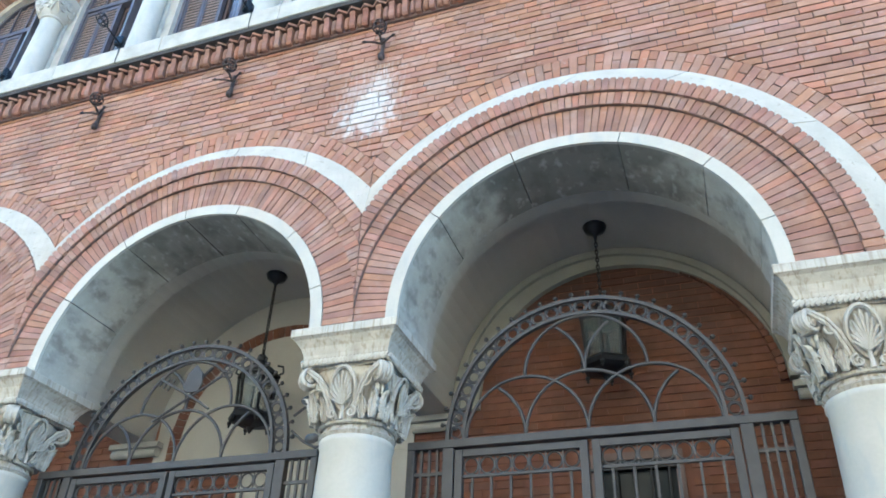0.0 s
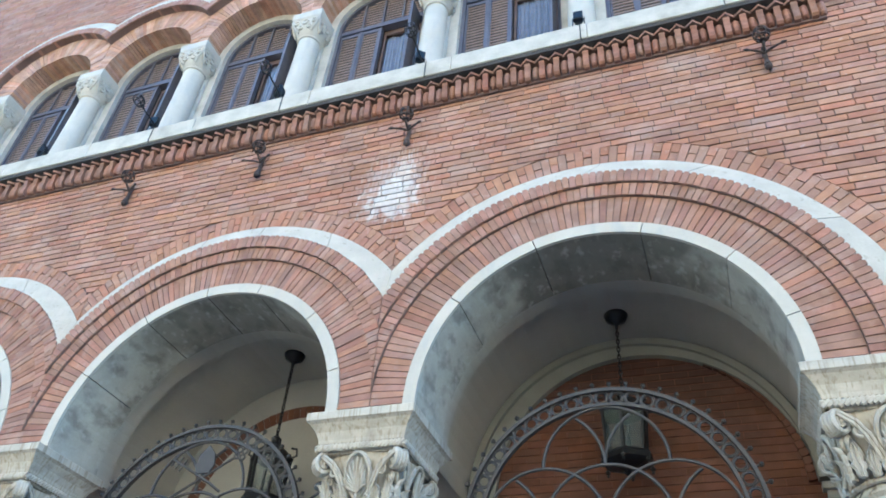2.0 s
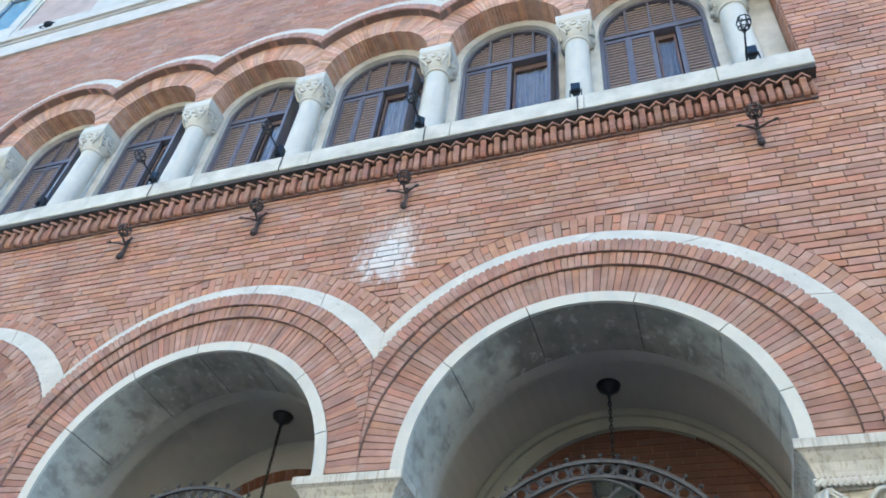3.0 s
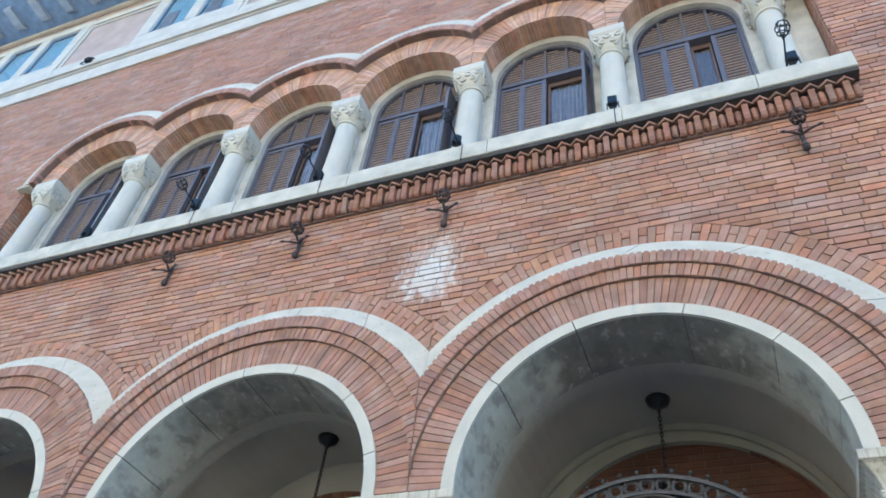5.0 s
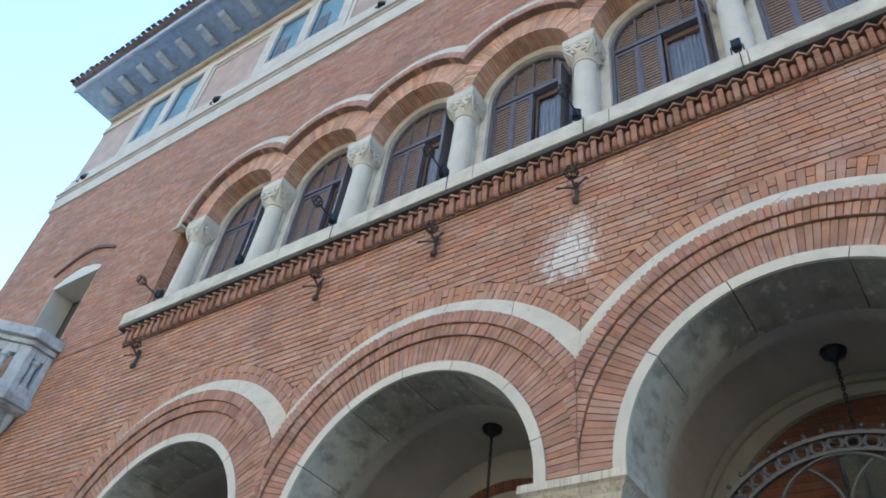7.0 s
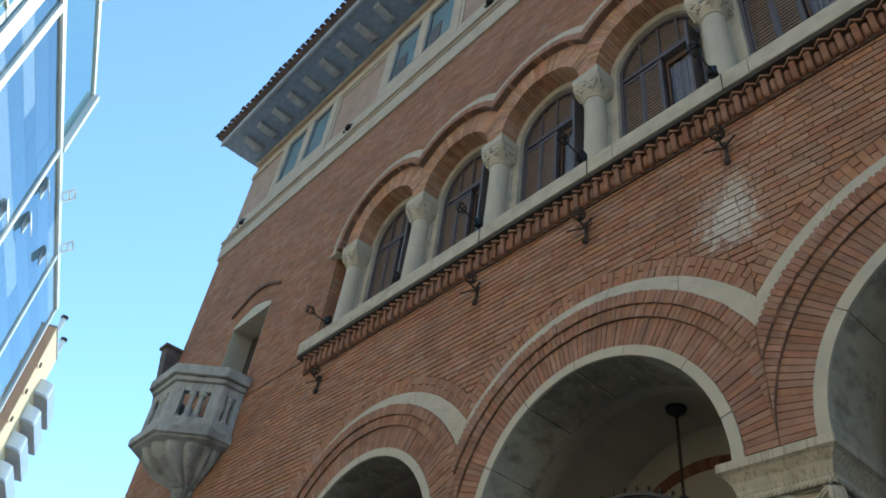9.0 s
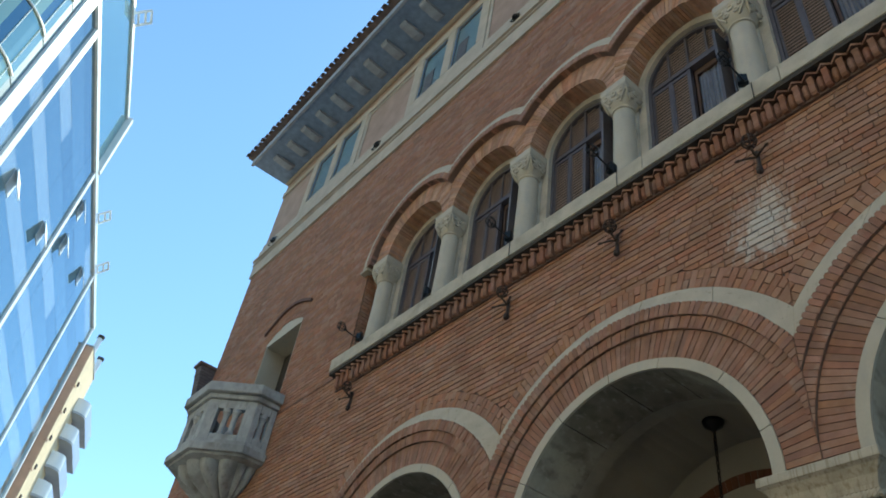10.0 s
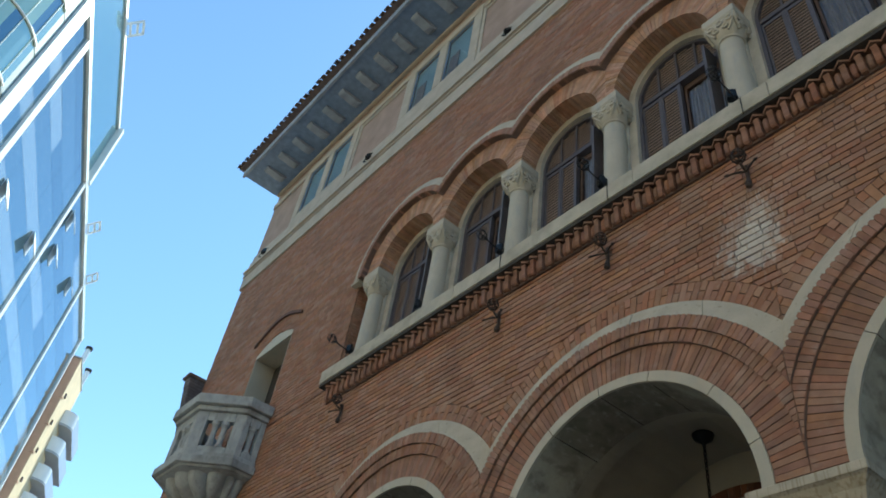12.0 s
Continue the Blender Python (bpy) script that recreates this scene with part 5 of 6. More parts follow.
# ---- iron gates in the arches ----
def gate():
    g = thing("iron_gate", "grey wrought-iron gate with an arched fanlight of interlaced bars", "gate", "gates of the arcade")
    RZ = 3.57
    fr = Build()
    for x0, x1 in ((-1.42, -1.36), (-1.13, -1.04), (1.04, 1.13), (1.36, 1.42)):
        fr.box(x0, x1, -0.035, 0.035, 0.0, RZ)
    fr.box(-1.42, 1.42, -0.04, 0.04, RZ, RZ + 0.065)
    part("gate_frame", fr, mat_iron, g, bevel=0.006)
    # two leaves
    for s in (-1, 1):
        leaf = Build()
        xa, xb = sorted((s * 0.015, s * 1.03))
        leaf.box(xa, xa + 0.06, -0.03, 0.03, 0.04, RZ - 0.02).box(xb - 0.06, xb, -0.03, 0.03, 0.04, RZ - 0.02)
        for z in (0.04, 1.15, RZ - 0.075):
            leaf.box(xa + 0.06, xb - 0.06, -0.025, 0.025, z, z + 0.055)
        leaf.box(xa + 0.06, xb - 0.06, -0.014, 0.014, RZ - 0.235, RZ - 0.21)
        lf = part("gate_leaf", leaf, mat_iron, g, bevel=0.004)
        n = 6
        for i in range(n):
            x = xa + 0.06 + (xb - xa - 0.12) * (i + 0.5) / n
            part("bar", Build().box(x - 0.009, x + 0.009, -0.009, 0.009, 0.09, RZ - 0.235), mat_iron, lf)
        for i in range(7):
            x = xa + 0.06 + (xb - xa - 0.12) * (i + 0.5) / 7
            part("ring", Build().tube([(x + 0.056 * math.cos(a), 0.0, RZ - 0.143 + 0.062 * math.sin(a)) for a in [2 * math.pi * j / 16 for j in range(16)]], 0.008, 5, closed=True), mat_iron, lf)
            part("ring_bar", Build().box(x + 0.059, x + 0.069, -0.005, 0.005, RZ - 0.21, RZ - 0.075), mat_iron, lf) if i < 6 else None
    # side panels
    for s in (-1, 1):
        sp = Build()
        for x in (1.18, 1.245, 1.31):
            sp.box(s * x - 0.01, s * x + 0.01, -0.01, 0.01, 0.1, RZ)
        for z in (0.1, 1.15, 2.2, RZ - 0.2):
            sp.box(min(s * 1.13, s * 1.36), max(s * 1.13, s * 1.36), -0.012, 0.012, z, z + 0.025)
        part("side_panel", sp, mat_iron, g)
    # fanlight
    fz = RZ + 0.065
    fanlight = None
    for r0, r1 in ((1.085, 1.115), (0.955, 0.98)):
        a, b = arc(0, fz, r0, 0, 180, 48), arc(0, fz, r1, 0, 180, 48)
        hoop = Build().loft([[(a[i][0], -0.022, a[i][1]), (b[i][0], -0.022, b[i][1]), (b[i][0], 0.022, b[i][1]), (a[i][0], 0.022, a[i][1])] for i in range(49)])
        fanlight = part("fanlight_hoop", hoop, mat_iron, fanlight or g)
        fanlight = fanlight if fanlight.parent == g else fanlight.parent
    S = 0.475
    for base, centres in ((0.0, (-2 * S, -S, 0.0, S, 2 * S)), (S, (-S, 0.0, S))):
        for c in centres:
            run = []
            for p in arc(c, fz + base, S, 0, 180, 32) + [(9, 9)]:
                edge = max(map(abs, centres))
                keep = math.hypot(p[0], p[1] - fz) < 0.965
                if abs(c) == edge:
                    inner_c = (edge - S) * (1 if c > 0 else -1)
                    keep = keep and math.hypot(p[0] - inner_c, p[1] - fz - base) < S
                if keep:
                    run.append((p[0], 0.0, p[1]))
                else:
                    if len(run) > 1:
                        part("curved_bar", Build().tube(run, 0.014, 6), mat_iron, fanlight)
                    run = []
    n = 27
    for i in range(n):
        a = math.pi * (i + 0.5) / n
        x, z = 1.032 * math.cos(a), fz + 1.032 * math.sin(a)
        b = Build().tube([(x + 0.043 * math.cos(q), 0.0, z + 0.043 * math.sin(q)) for q in [2 * math.pi * j / 12 for j in range(12)]], 0.008, 5, closed=True)
        part("ring", b, mat_iron, fanlight)
        if i < n - 1:
            a2 = math.pi * (i + 1) / n
            c, s = math.cos(a2), math.sin(a2)
            b = Build()
            for w in (-1, 1):
                b.tube([(r * c - w * o * s, 0.0, fz + r * s + w * o * c) for r, o in ((0.98, 0.03), (1.005, 0.012), (1.032, 0.004), (1.06, 0.012), (1.086, 0.03))], 0.007, 5)
            b.tube([(r * c, 0, fz + r * s) for r in (1.11, 1.15)], 0.008, 5)
            b.ball(1.155 * c, 0, fz + 1.155 * s, 0.02, 6, 4)
            part("spike", b, mat_iron, fanlight)
    return g


gt = gate()
gt.location = (BAYS[2] - 0.05, 0.5, 0)
for cx in BAYS[:2]:
    copy_thing(gt, pose(cx - 0.05, 0.45, 0))
# leafy scroll beside the middle gate's fanlight
scr = thing("iron_scroll", "grey wrought-iron scroll beside the gate fanlight", "ironwork", at=(-0.62, 0.45, 3.64))
part("stalk", Build().tube([(-0.72, 0.45, 3.95), (-0.62, 0.45, 4.02), (-0.50, 0.45, 4.0), (-0.42, 0.45, 3.9), (-0.46, 0.45, 3.82), (-0.55, 0.45, 3.84), (-0.55, 0.45, 3.91)], 0.012, 6), mat_iron, scr)
part("stalk", Build().tube([(-0.72, 0.45, 3.82), (-0.60, 0.45, 3.72), (-0.48, 0.45, 3.66), (-0.38, 0.45, 3.68)], 0.012, 6), mat_iron, scr)
for x, z in ((-0.60, 4.08), (-0.40, 3.98), (-0.52, 3.74)):
    part("leaf", Build().loft([[(x + r * math.cos(a) * 1.5, y, z + r * math.sin(a)) for a in [2 * math.pi * j / 10 for j in range(10)]] for r, y in ((0.02, 0.435), (0.045, 0.446), (0.045, 0.454), (0.02, 0.462))]), mat_iron, scr)
# shield with two crossed keys on the middle gate
em = thing("gate_emblem", "flat grey iron shield with two crossed keys on the gate", "emblem", at=(-1.8, 0.42, 4.2))
part("shield", Build().prism([(-1.9, 4.34), (-1.86, 4.27), (-1.74, 4.27), (-1.70, 4.34), (-1.72, 4.45), (-1.80, 4.54), (-1.88, 4.45)], 0.415, 0.43), mat_iron, em)
bow = Build().tube([(-2.16, 0.425, 4.02), (-1.9, 0.425, 4.17), (-1.50, 0.425, 4.40)], 0.012, 6)
for q in range(4):
    cxk, czk = -1.45 + 0.042 * math.cos(q * math.pi / 2 + 0.5), 4.43 + 0.042 * math.sin(q * math.pi / 2 + 0.5)
    bow.tube([(cxk + 0.026 * math.cos(a), 0.425, czk + 0.026 * math.sin(a)) for a in [2 * math.pi * j / 10 for j in range(10)]], 0.008, 5, closed=True)
part("key", bow, mat_iron, em)
bit = Build().tube([(-1.58, 0.421, 4.09), (-1.7, 0.421, 4.17), (-2.16, 0.421, 4.43)], 0.012, 6)
for q in (0.0, 0.05, 0.10):
    bit.tube([(-2.14 + q - 0.03, 0.421, 4.42 - q * 0.565 - 0.055), (-2.14 + q + 0.03, 0.421, 4.42 - q * 0.565 + 0.055)], 0.010, 5)
part("key", bit, mat_iron, em)

# ---- hanging lanterns ----
def lantern(drop, turn):
    """drop: how much farther down the body hangs."""
    l = thing("lantern", "black six-sided hanging lantern with glass panes on a chain", "lantern", "porch lanterns")
    part("ceiling_plate", Build().lathe([(0.115, 6.115), (0.12, 6.10), (0.10, 6.05), (0.05, 6.02), (0.02, 5.99), (0.012, 5.94)], 0, 0, 20), mat_black, l, smooth=True)
    chain = Build()
    top, bottom = 5.93, 5.36 - drop
    n = round((top - bottom) / 0.045)
    for i in range(n + 1):
        z = top - i * (top - bottom) / n
        chain.tube([(0.014 * math.cos(a) if i % 2 else 0.0, 0.0 if i % 2 else 0.014 * math.cos(a), z + 0.03 * math.sin(a)) for a in [2 * math.pi * j / 10 for j in range(10)]], 0.007, 5, closed=True)
    part("chain", chain, mat_black, l)
    k = 1.16

    def hexagon(r, z, o=0.0):
        return [(k * r * math.cos(math.pi / 3 * i + turn + o), k * r * math.sin(math.pi / 3 * i + turn + o), z - drop) for i in range(6)]

    cr = part("crown", Build().loft([hexagon(r, z) for r, z in ((0.01, 5.36), (0.02, 5.33), (0.05, 5.30), (0.03, 5.26), (0.06, 5.22), (0.12, 5.17), (0.18, 5.10), (0.20, 5.08), (0.20, 5.06), (0.17, 5.05))]), mat_black, l)
    for i in range(6):
        a = math.pi / 3 * i + turn
        part("scroll", Build().tube([(k * r * math.cos(a), k * r * math.sin(a), z - drop) for r, z in ((0.17, 5.09), (0.22, 5.12), (0.21, 5.19), (0.16, 5.20))], 0.012, 5), mat_black, cr)
    body = Build().loft([hexagon(r, z) for r, z in ((0.155, 4.67), (0.20, 4.65), (0.215, 4.62), (0.20, 4.585), (0.16, 4.56), (0.11, 4.54), (0.04, 4.52), (0.02, 4.48), (0.005, 4.46))])
    bd = part("lantern_body", body, mat_black, l)
    for i in range(6):
        part("post", Build().tube([hexagon(0.18, 5.06)[i], hexagon(0.155, 4.66)[i]], 0.017, 5), mat_black, bd)
    for i in range(6):
        x, y, z = hexagon(0.195, 4.565)[i]
        part("finial", Build().ball(x, y, z, 0.025, 6, 4).ball(x, y, z - 0.035, 0.014, 6, 4), mat_black, bd)
        p, q = hexagon(0.148, 4.67), hexagon(0.174, 5.05)
        j = (i + 1) % 6
        quad = [p[i], p[j], q[j], q[i]]
        part("pane", Build().add(quad, [(0, 1, 2, 3)]), mat_cloudy, bd).visible_shadow = False
    return l


for cx, y, drop, turn in ((BAYS[0], 1.45, 0.0, 0.2), (BAYS[1], 1.43, 0.22, 0.25), (BAYS[2], 1.47, 0.04, 0.5)):
    lantern(drop, turn).location = (cx, y, 0)

# ---- wrought brackets on the wall ----
def wall_bracket():
    w = thing("torch_bracket", "rusty wrought-iron torch bracket with a cage, fixed to the wall", "bracket", "wall brackets")
    stem = Build().tube([(0, -0.03, 0.0), (0, -0.05, 0.03), (0, -0.035, 0.10), (0, -0.03, 0.25), (0, -0.03, 0.30)], [0.03, 0.035, 0.02, 0.022, 0.018], 8)
    sm = part("stem", stem, mat_rust, w)
    part("knob", Build().ball(0, -0.05, 0.0, 0.036, 8, 5), mat_rust, sm, smooth=True)
    part("arm", Build().tube([(0, -0.04, 0.20), (0, -0.08, 0.22), (0, -0.13, 0.25), (0, -0.15, 0.28)], [0.016, 0.016, 0.014, 0.014], 6), mat_rust, w)
    for s in (-1, 1):
        part("side_scroll", Build().tube([(0, -0.05, 0.20), (s * 0.06, -0.085, 0.205), (s * 0.12, -0.12, 0.195), (s * 0.14, -0.13, 0.19), (s * 0.155, -0.14, 0.188), (s * 0.19, -0.155, 0.18)], [0.013, 0.012, 0.010, 0.010, 0.018, 0.003], 6), mat_rust, w)
    cage = part("cage", Build().lathe([(0.03, 0.262), (0.034, 0.275), (0.02, 0.285)], 0, -0.15, 8), mat_rust, w)
    for i in range(6):
        a = math.pi * 2 * i / 6
        bar = Build()
        bar.tube([(r * math.cos(a), -0.15 + r * math.sin(a), z) for r, z in ((0.02, 0.275), (0.06, 0.305), (0.075, 0.35), (0.062, 0.40), (0.045, 0.42))], 0.009, 5)
        part("cage_bar", bar, mat_rust, cage)
    for r, z in ((0.06, 0.305), (0.075, 0.35), (0.058, 0.405)):
        part("cage_ring", Build().tube([(r * math.cos(a), -0.15 + r * math.sin(a), z) for a in [2 * math.pi * j / 12 for j in range(12)]], 0.008, 5, closed=True), mat_rust, cage)
    return w


wb = wall_bracket()
wb.location = (-0.02, 0, 7.56)
for x in (-7.24, -3.635, -1.825, 3.54):
    copy_thing(wb, pose(x, 0, 7.56))

# ---- torches and floodlights on the sill ----
def sill_torch():
    w = thing("sill_torch", "black wrought-iron torch holder leaning out over the sill", "torch holder", "torch holders on the sill")
    part("arm", Build().tube([(0, 0.0, 0.0), (0, -0.12, 0.05), (0, -0.30, 0.07), (0, -0.36, 0.09)], [0.014, 0.011, 0.010, 0.010], 6).box(-0.05, 0.05, -0.03, 0.05, -0.044, 0.012), mat_black, w)
    cage = part("cage", Build().tube([(0, -0.33, 0.085), (0, -0.36, 0.09), (0, -0.38, 0.094)], [0.014, 0.024, 0.012], 8), mat_black, w)
    tilt = 0.09
    for i in range(6):
        a = math.pi * 2 * i / 6
        bar = Build()
        bar.tube([(r * math.cos(a), y, tilt - (y + 0.36) * 0.2 + r * math.sin(a)) for r, y in ((0.015, -0.35), (0.056, -0.385), (0.070, -0.43), (0.060, -0.475), (0.040, -0.50))], 0.0065, 5)
        part("cage_bar", bar, mat_black, cage)
    for r, y in ((0.056, -0.385), (0.070, -0.43), (0.056, -0.485)):
        part("cage_ring", Build().tube([(r * math.cos(a), y, tilt - (y + 0.36) * 0.2 + r * math.sin(a)) for a in [2 * math.pi * j / 12 for j in range(12)]], 0.006, 5, closed=True), mat_black, cage)
    return w


st = sill_torch()
st.location = (LCOLS[0] + 0.10, -0.10, Z0 + 0.045)
for i, dx in ((2, 0.02), (3, 0.0), (4, 0.0), (6, -0.12)):
    copy_thing(st, pose(LCOLS[i] + dx + 0.05, -0.10, Z0 + 0.045))


def floodlight():
    w = thing("floodlight", "small black floodlight on a bracket on the sill", "floodlight", "floodlights")
    def face(k, y):
        return [(x * k, y, 0.20 + z * k) for x, z in ((-0.052, -0.068), (0.052, -0.068), (0.052, 0.068), (-0.052, 0.068))]
    body = part("housing", Build().loft([face(1.0, -0.045), face(1.0, -0.005), face(0.9, 0.01), face(0.6, 0.06)]), mat_black, w, bevel=0.004)
    part("glass", Build().loft([face(0.86, -0.052), face(0.86, -0.047)]), mat_dim_glass, body)
    part("yoke", Build().tube([(-0.062, 0, 0.20), (-0.062, 0, 0.03), (-0.045, 0, 0.008), (0.045, 0, 0.008), (0.062, 0, 0.03), (0.062, 0, 0.20)], 0.009, 5), mat_black, w)
    return w


fl = floodlight()
fl.matrix_basis = pose(LCOLS[0] + 0.02, -0.12, Z0, 0, 0, 20)
for i, x in enumerate(LCOLS[1:]):
    copy_thing(fl, pose(x + 0.0, -0.13, Z0, 0, 0, (-20, 15, -25, 40, 5, 0)[i]))
for x in (-13.75, -8.85, -4.15):
    copy_thing(fl, pose(x, -0.10, 14.985, -20, 0, 30) @ Matrix.Scale(1.5, 4))
for x, s in ((LCOLS[4] + 0.10, 0.02), (LCOLS[5] + 0.04, -0.02), (LCOLS[3] + 0.12, 0.01), (LCOLS[2] + 0.1, 0.01)):
    cable = Build().tube([(x, -0.10, Z0 + 0.01), (x + s, -0.185, Z0 + 0.008), (x + s, -0.198, Z0 - 0.02), (x + s, -0.198, SILL_Z + 0.002), (x, -0.12, SILL_Z - 0.008)], 0.006, 5)
    tagged(part("cable", cable, mat_black), "thin black cable running over the stone sill", "cable", "floodlight cables")

# ---- glass tower across the street ----
TO, TD, TN = Vector((-31.93, -9.41, 0)), Vector((-0.9403, 0.3404, 0)), Vector((0.3404, 0.9403, 0))


def tw(s, o, z):
    """Place along the tower's face: s along it, o out of it towards the street."""
    p = TO + TD * s + TN * o
    return (p.x, p.y, z)


def tbox(b, s0, s1, o0, o1, z0, z1):
    return b.add([tw(s, o, z) for z in (z0, z1) for s, o in ((s0, o0), (s1, o0), (s1, o1), (s0, o1))],
                 [(0, 1, 2, 3), (4, 7, 6, 5), (0, 4, 5, 1), (1, 5, 6, 2), (2, 6, 7, 3), (3, 7, 4, 0)])


tower = thing("glass_tower", "tall office tower of blue reflecting glass with white ribs", "building", at=tw(18, -5, 0))
part("core", tbox(Build(), -0.3, 37.6, -14, -0.12, 0, 39.7), mat_dark, tower)
rnd = random.Random(3)
s_edges = [0.4, 2.9] + [2.9 + (15.85 - 2.9) * i / 5 for i in range(1, 6)] + [15.85 + (29.0 - 15.85) * i / 5 for i in range(1, 6)] + [29.0 + (37.7 - 29.0) * i / 4 for i in range(1, 5)]
levels = [-0.1 + 3.32 * i for i in range(13)]
for zi, (z0, z1) in enumerate(zip(levels, levels[1:])):
    for s0, s1 in zip(s_edges, s_edges[1:]):
        o = rnd.uniform(-0.006, 0.006)
        zm = z0 + 1.85
        pale = ((s_edges.index(s0) // 3) * 7 + zi * 5) % 9 in (0, 2, 4, 5, 7)
        part("pane", tbox(Build(), s0 + 0.002, s1 - 0.002, -0.10 + o, -0.04 + o, z0 + 0.003, zm - 0.01), mat_tower_glass, tower)
        part("pane", tbox(Build(), s0 + 0.002, s1 - 0.002, -0.10 + o, -0.042 + o, zm + 0.01, z1 - 0.003), mat_tower_pale if pale else mat_tower_deep, tower)
ribs = ((0.1, 1.2, 0.14), (2.9, 0.62, 0.12), (15.85, 0.48, 0.10), (29.0, 0.42, 0.10), (37.7, 0.34, 0.10))
for s, w, o in ribs:
    part("rib", tbox(Build(), s - w / 2, s + w / 2, -0.1, o, 0, 40.0), mat_white_metal, tower, "white vertical rib")
part("roof_beam", tbox(Build(), -0.4, 37.9, -0.35, 0.15, 39.75, 40.2), mat_white_metal, tower, "white roof beam")
# the taller glass screen above
part("screen", tbox(Build(), -12, 16.1, -0.35, -0.2, 40.2, 46.1), mat_tower_teal, tower, "teal glass screen over the roof")
part("screen_rail", tbox(Build(), -12, 16.3, -0.45, -0.05, 46.1, 46.4), mat_white_metal, tower)
part("screen_post", tbox(Build(), 15.9, 16.35, -0.7, 0.25, 40.2, 46.4), mat_white_metal, tower)
for s, z in ((5.8, 29.0), (13.4, 31.6), (18.3, 34.6), (17.6, 37.4), (25.6, 37.1)):
    sash = Build().add([tw(s + q * 0.6, o, z + h) for o, h in ((0.02, 0.75), (0.52, -0.45), (0.07, 0.78), (0.57, -0.42)) for q in (-1, 1)],
                       [(0, 1, 3, 2), (4, 6, 7, 5), (0, 4, 5, 1), (2, 3, 7, 6), (1, 5, 7, 3), (0, 2, 6, 4)])
    o = part("open_sash", sash, mat_sash, tower, "top-hung window sash pushed open")
    part("opening", tbox(Build(), s - 0.56, s + 0.56, -0.03, 0.0, z - 0.50, z + 0.7), mat_sash, o)
# rounded green glass wing
wing = thing("glass_wing", "rounded wing of greenish glass with white fins", "building", at=tw(-6, -3, 0))
rings_n = 9
# plan of the rounded corner: level with the tower's face, then curving back
WPLAN = [(-0.50, -0.02), (-1.22, -0.02)] + [(-1.3 - 3.3 * math.sin(math.pi / 2 * i / rings_n), -3.3 * (1 - math.cos(math.pi / 2 * i / rings_n))) for i in range(rings_n + 1)] + [(-4.6, -5.5), (-4.6, -8.0)]
for lv in range(13):
    z0, z1 = lv * 3.4 - 0.65, (lv + 1) * 3.4 - 0.75
    for i, (q, r) in enumerate(zip(WPLAN, WPLAN[1:])):
        tone = (i * 5 + lv * 3) % 7
        b = Build().loft([[tw(q[0], q[1], z), tw(r[0], r[1], z), tw(r[0] + 0.1, r[1] - 0.1, z), tw(q[0] + 0.1, q[1] - 0.1, z)] for z in (z0, z1)])
        # the first two panes lie flat; a recess's shade is in their colour
        part("pane", b, mat_recess_shade if i < 2 else mat_tower_lime if tone in (1, 4, 6) else mat_tower_glass if tone == 3 else mat_tower_green, wing)
for q in WPLAN[3::2]:
    part("mullion", Build().tube([tw(q[0] - 0.03, q[1] + 0.03, 0), tw(q[0] - 0.03, q[1] + 0.03, 43.4)], 0.024, 5), mat_white_metal, wing)
for lv in range(1, 13):
    ring = [[tw(s - 0.02, o + 0.02, lv * 3.4 - 0.72 + h) if k == 0 else tw(s - k * 0.11 * min(1.0, -s / 3.0), o + k * 0.13 * min(1.0, (s + 4.6) / 3.6), lv * 3.4 - 0.72 + h) for k, h in ((0, 0.0), (1, 0.02), (1, 0.10), (0, 0.12))] for s, o in WPLAN[2:]]
    part("fin", Build().loft(ring), mat_white_metal, wing)
part("core", Build().slab([tw(-0.45, -0.7, 0)[:2], tw(-0.45, -9, 0)[:2], tw(-4.4, -9, 0)[:2], tw(-4.4, -3.6, 0)[:2], tw(-3.6, -1.8, 0)[:2], tw(-2.2, -0.7, 0)[:2]][::-1], 0, 43.4), mat_dark, wing)

# rooftop mast frames
for s, z in ((6.0, 46.4), (28.5, 40.2), (21.5, 40.2)):
    m = thing("roof_mast", "small white steel lattice frame on the tower roof", "mast", "masts on the roof", at=tw(s, -0.3, z))
    b = Build()
    for o in (0, 1.1):
        b.tube([tw(s + o, -0.3, z), tw(s + o, 0.7, z + 1.1)], 0.10, 5)
    for q in (0.35, 0.7, 1.0):
        b.tube([tw(s, -0.3 + q, z + 1.1 * q), tw(s + 1.1, -0.3 + q, z + 1.1 * q)], 0.09, 5)
    part("lattice", b, mat_white_metal, m)

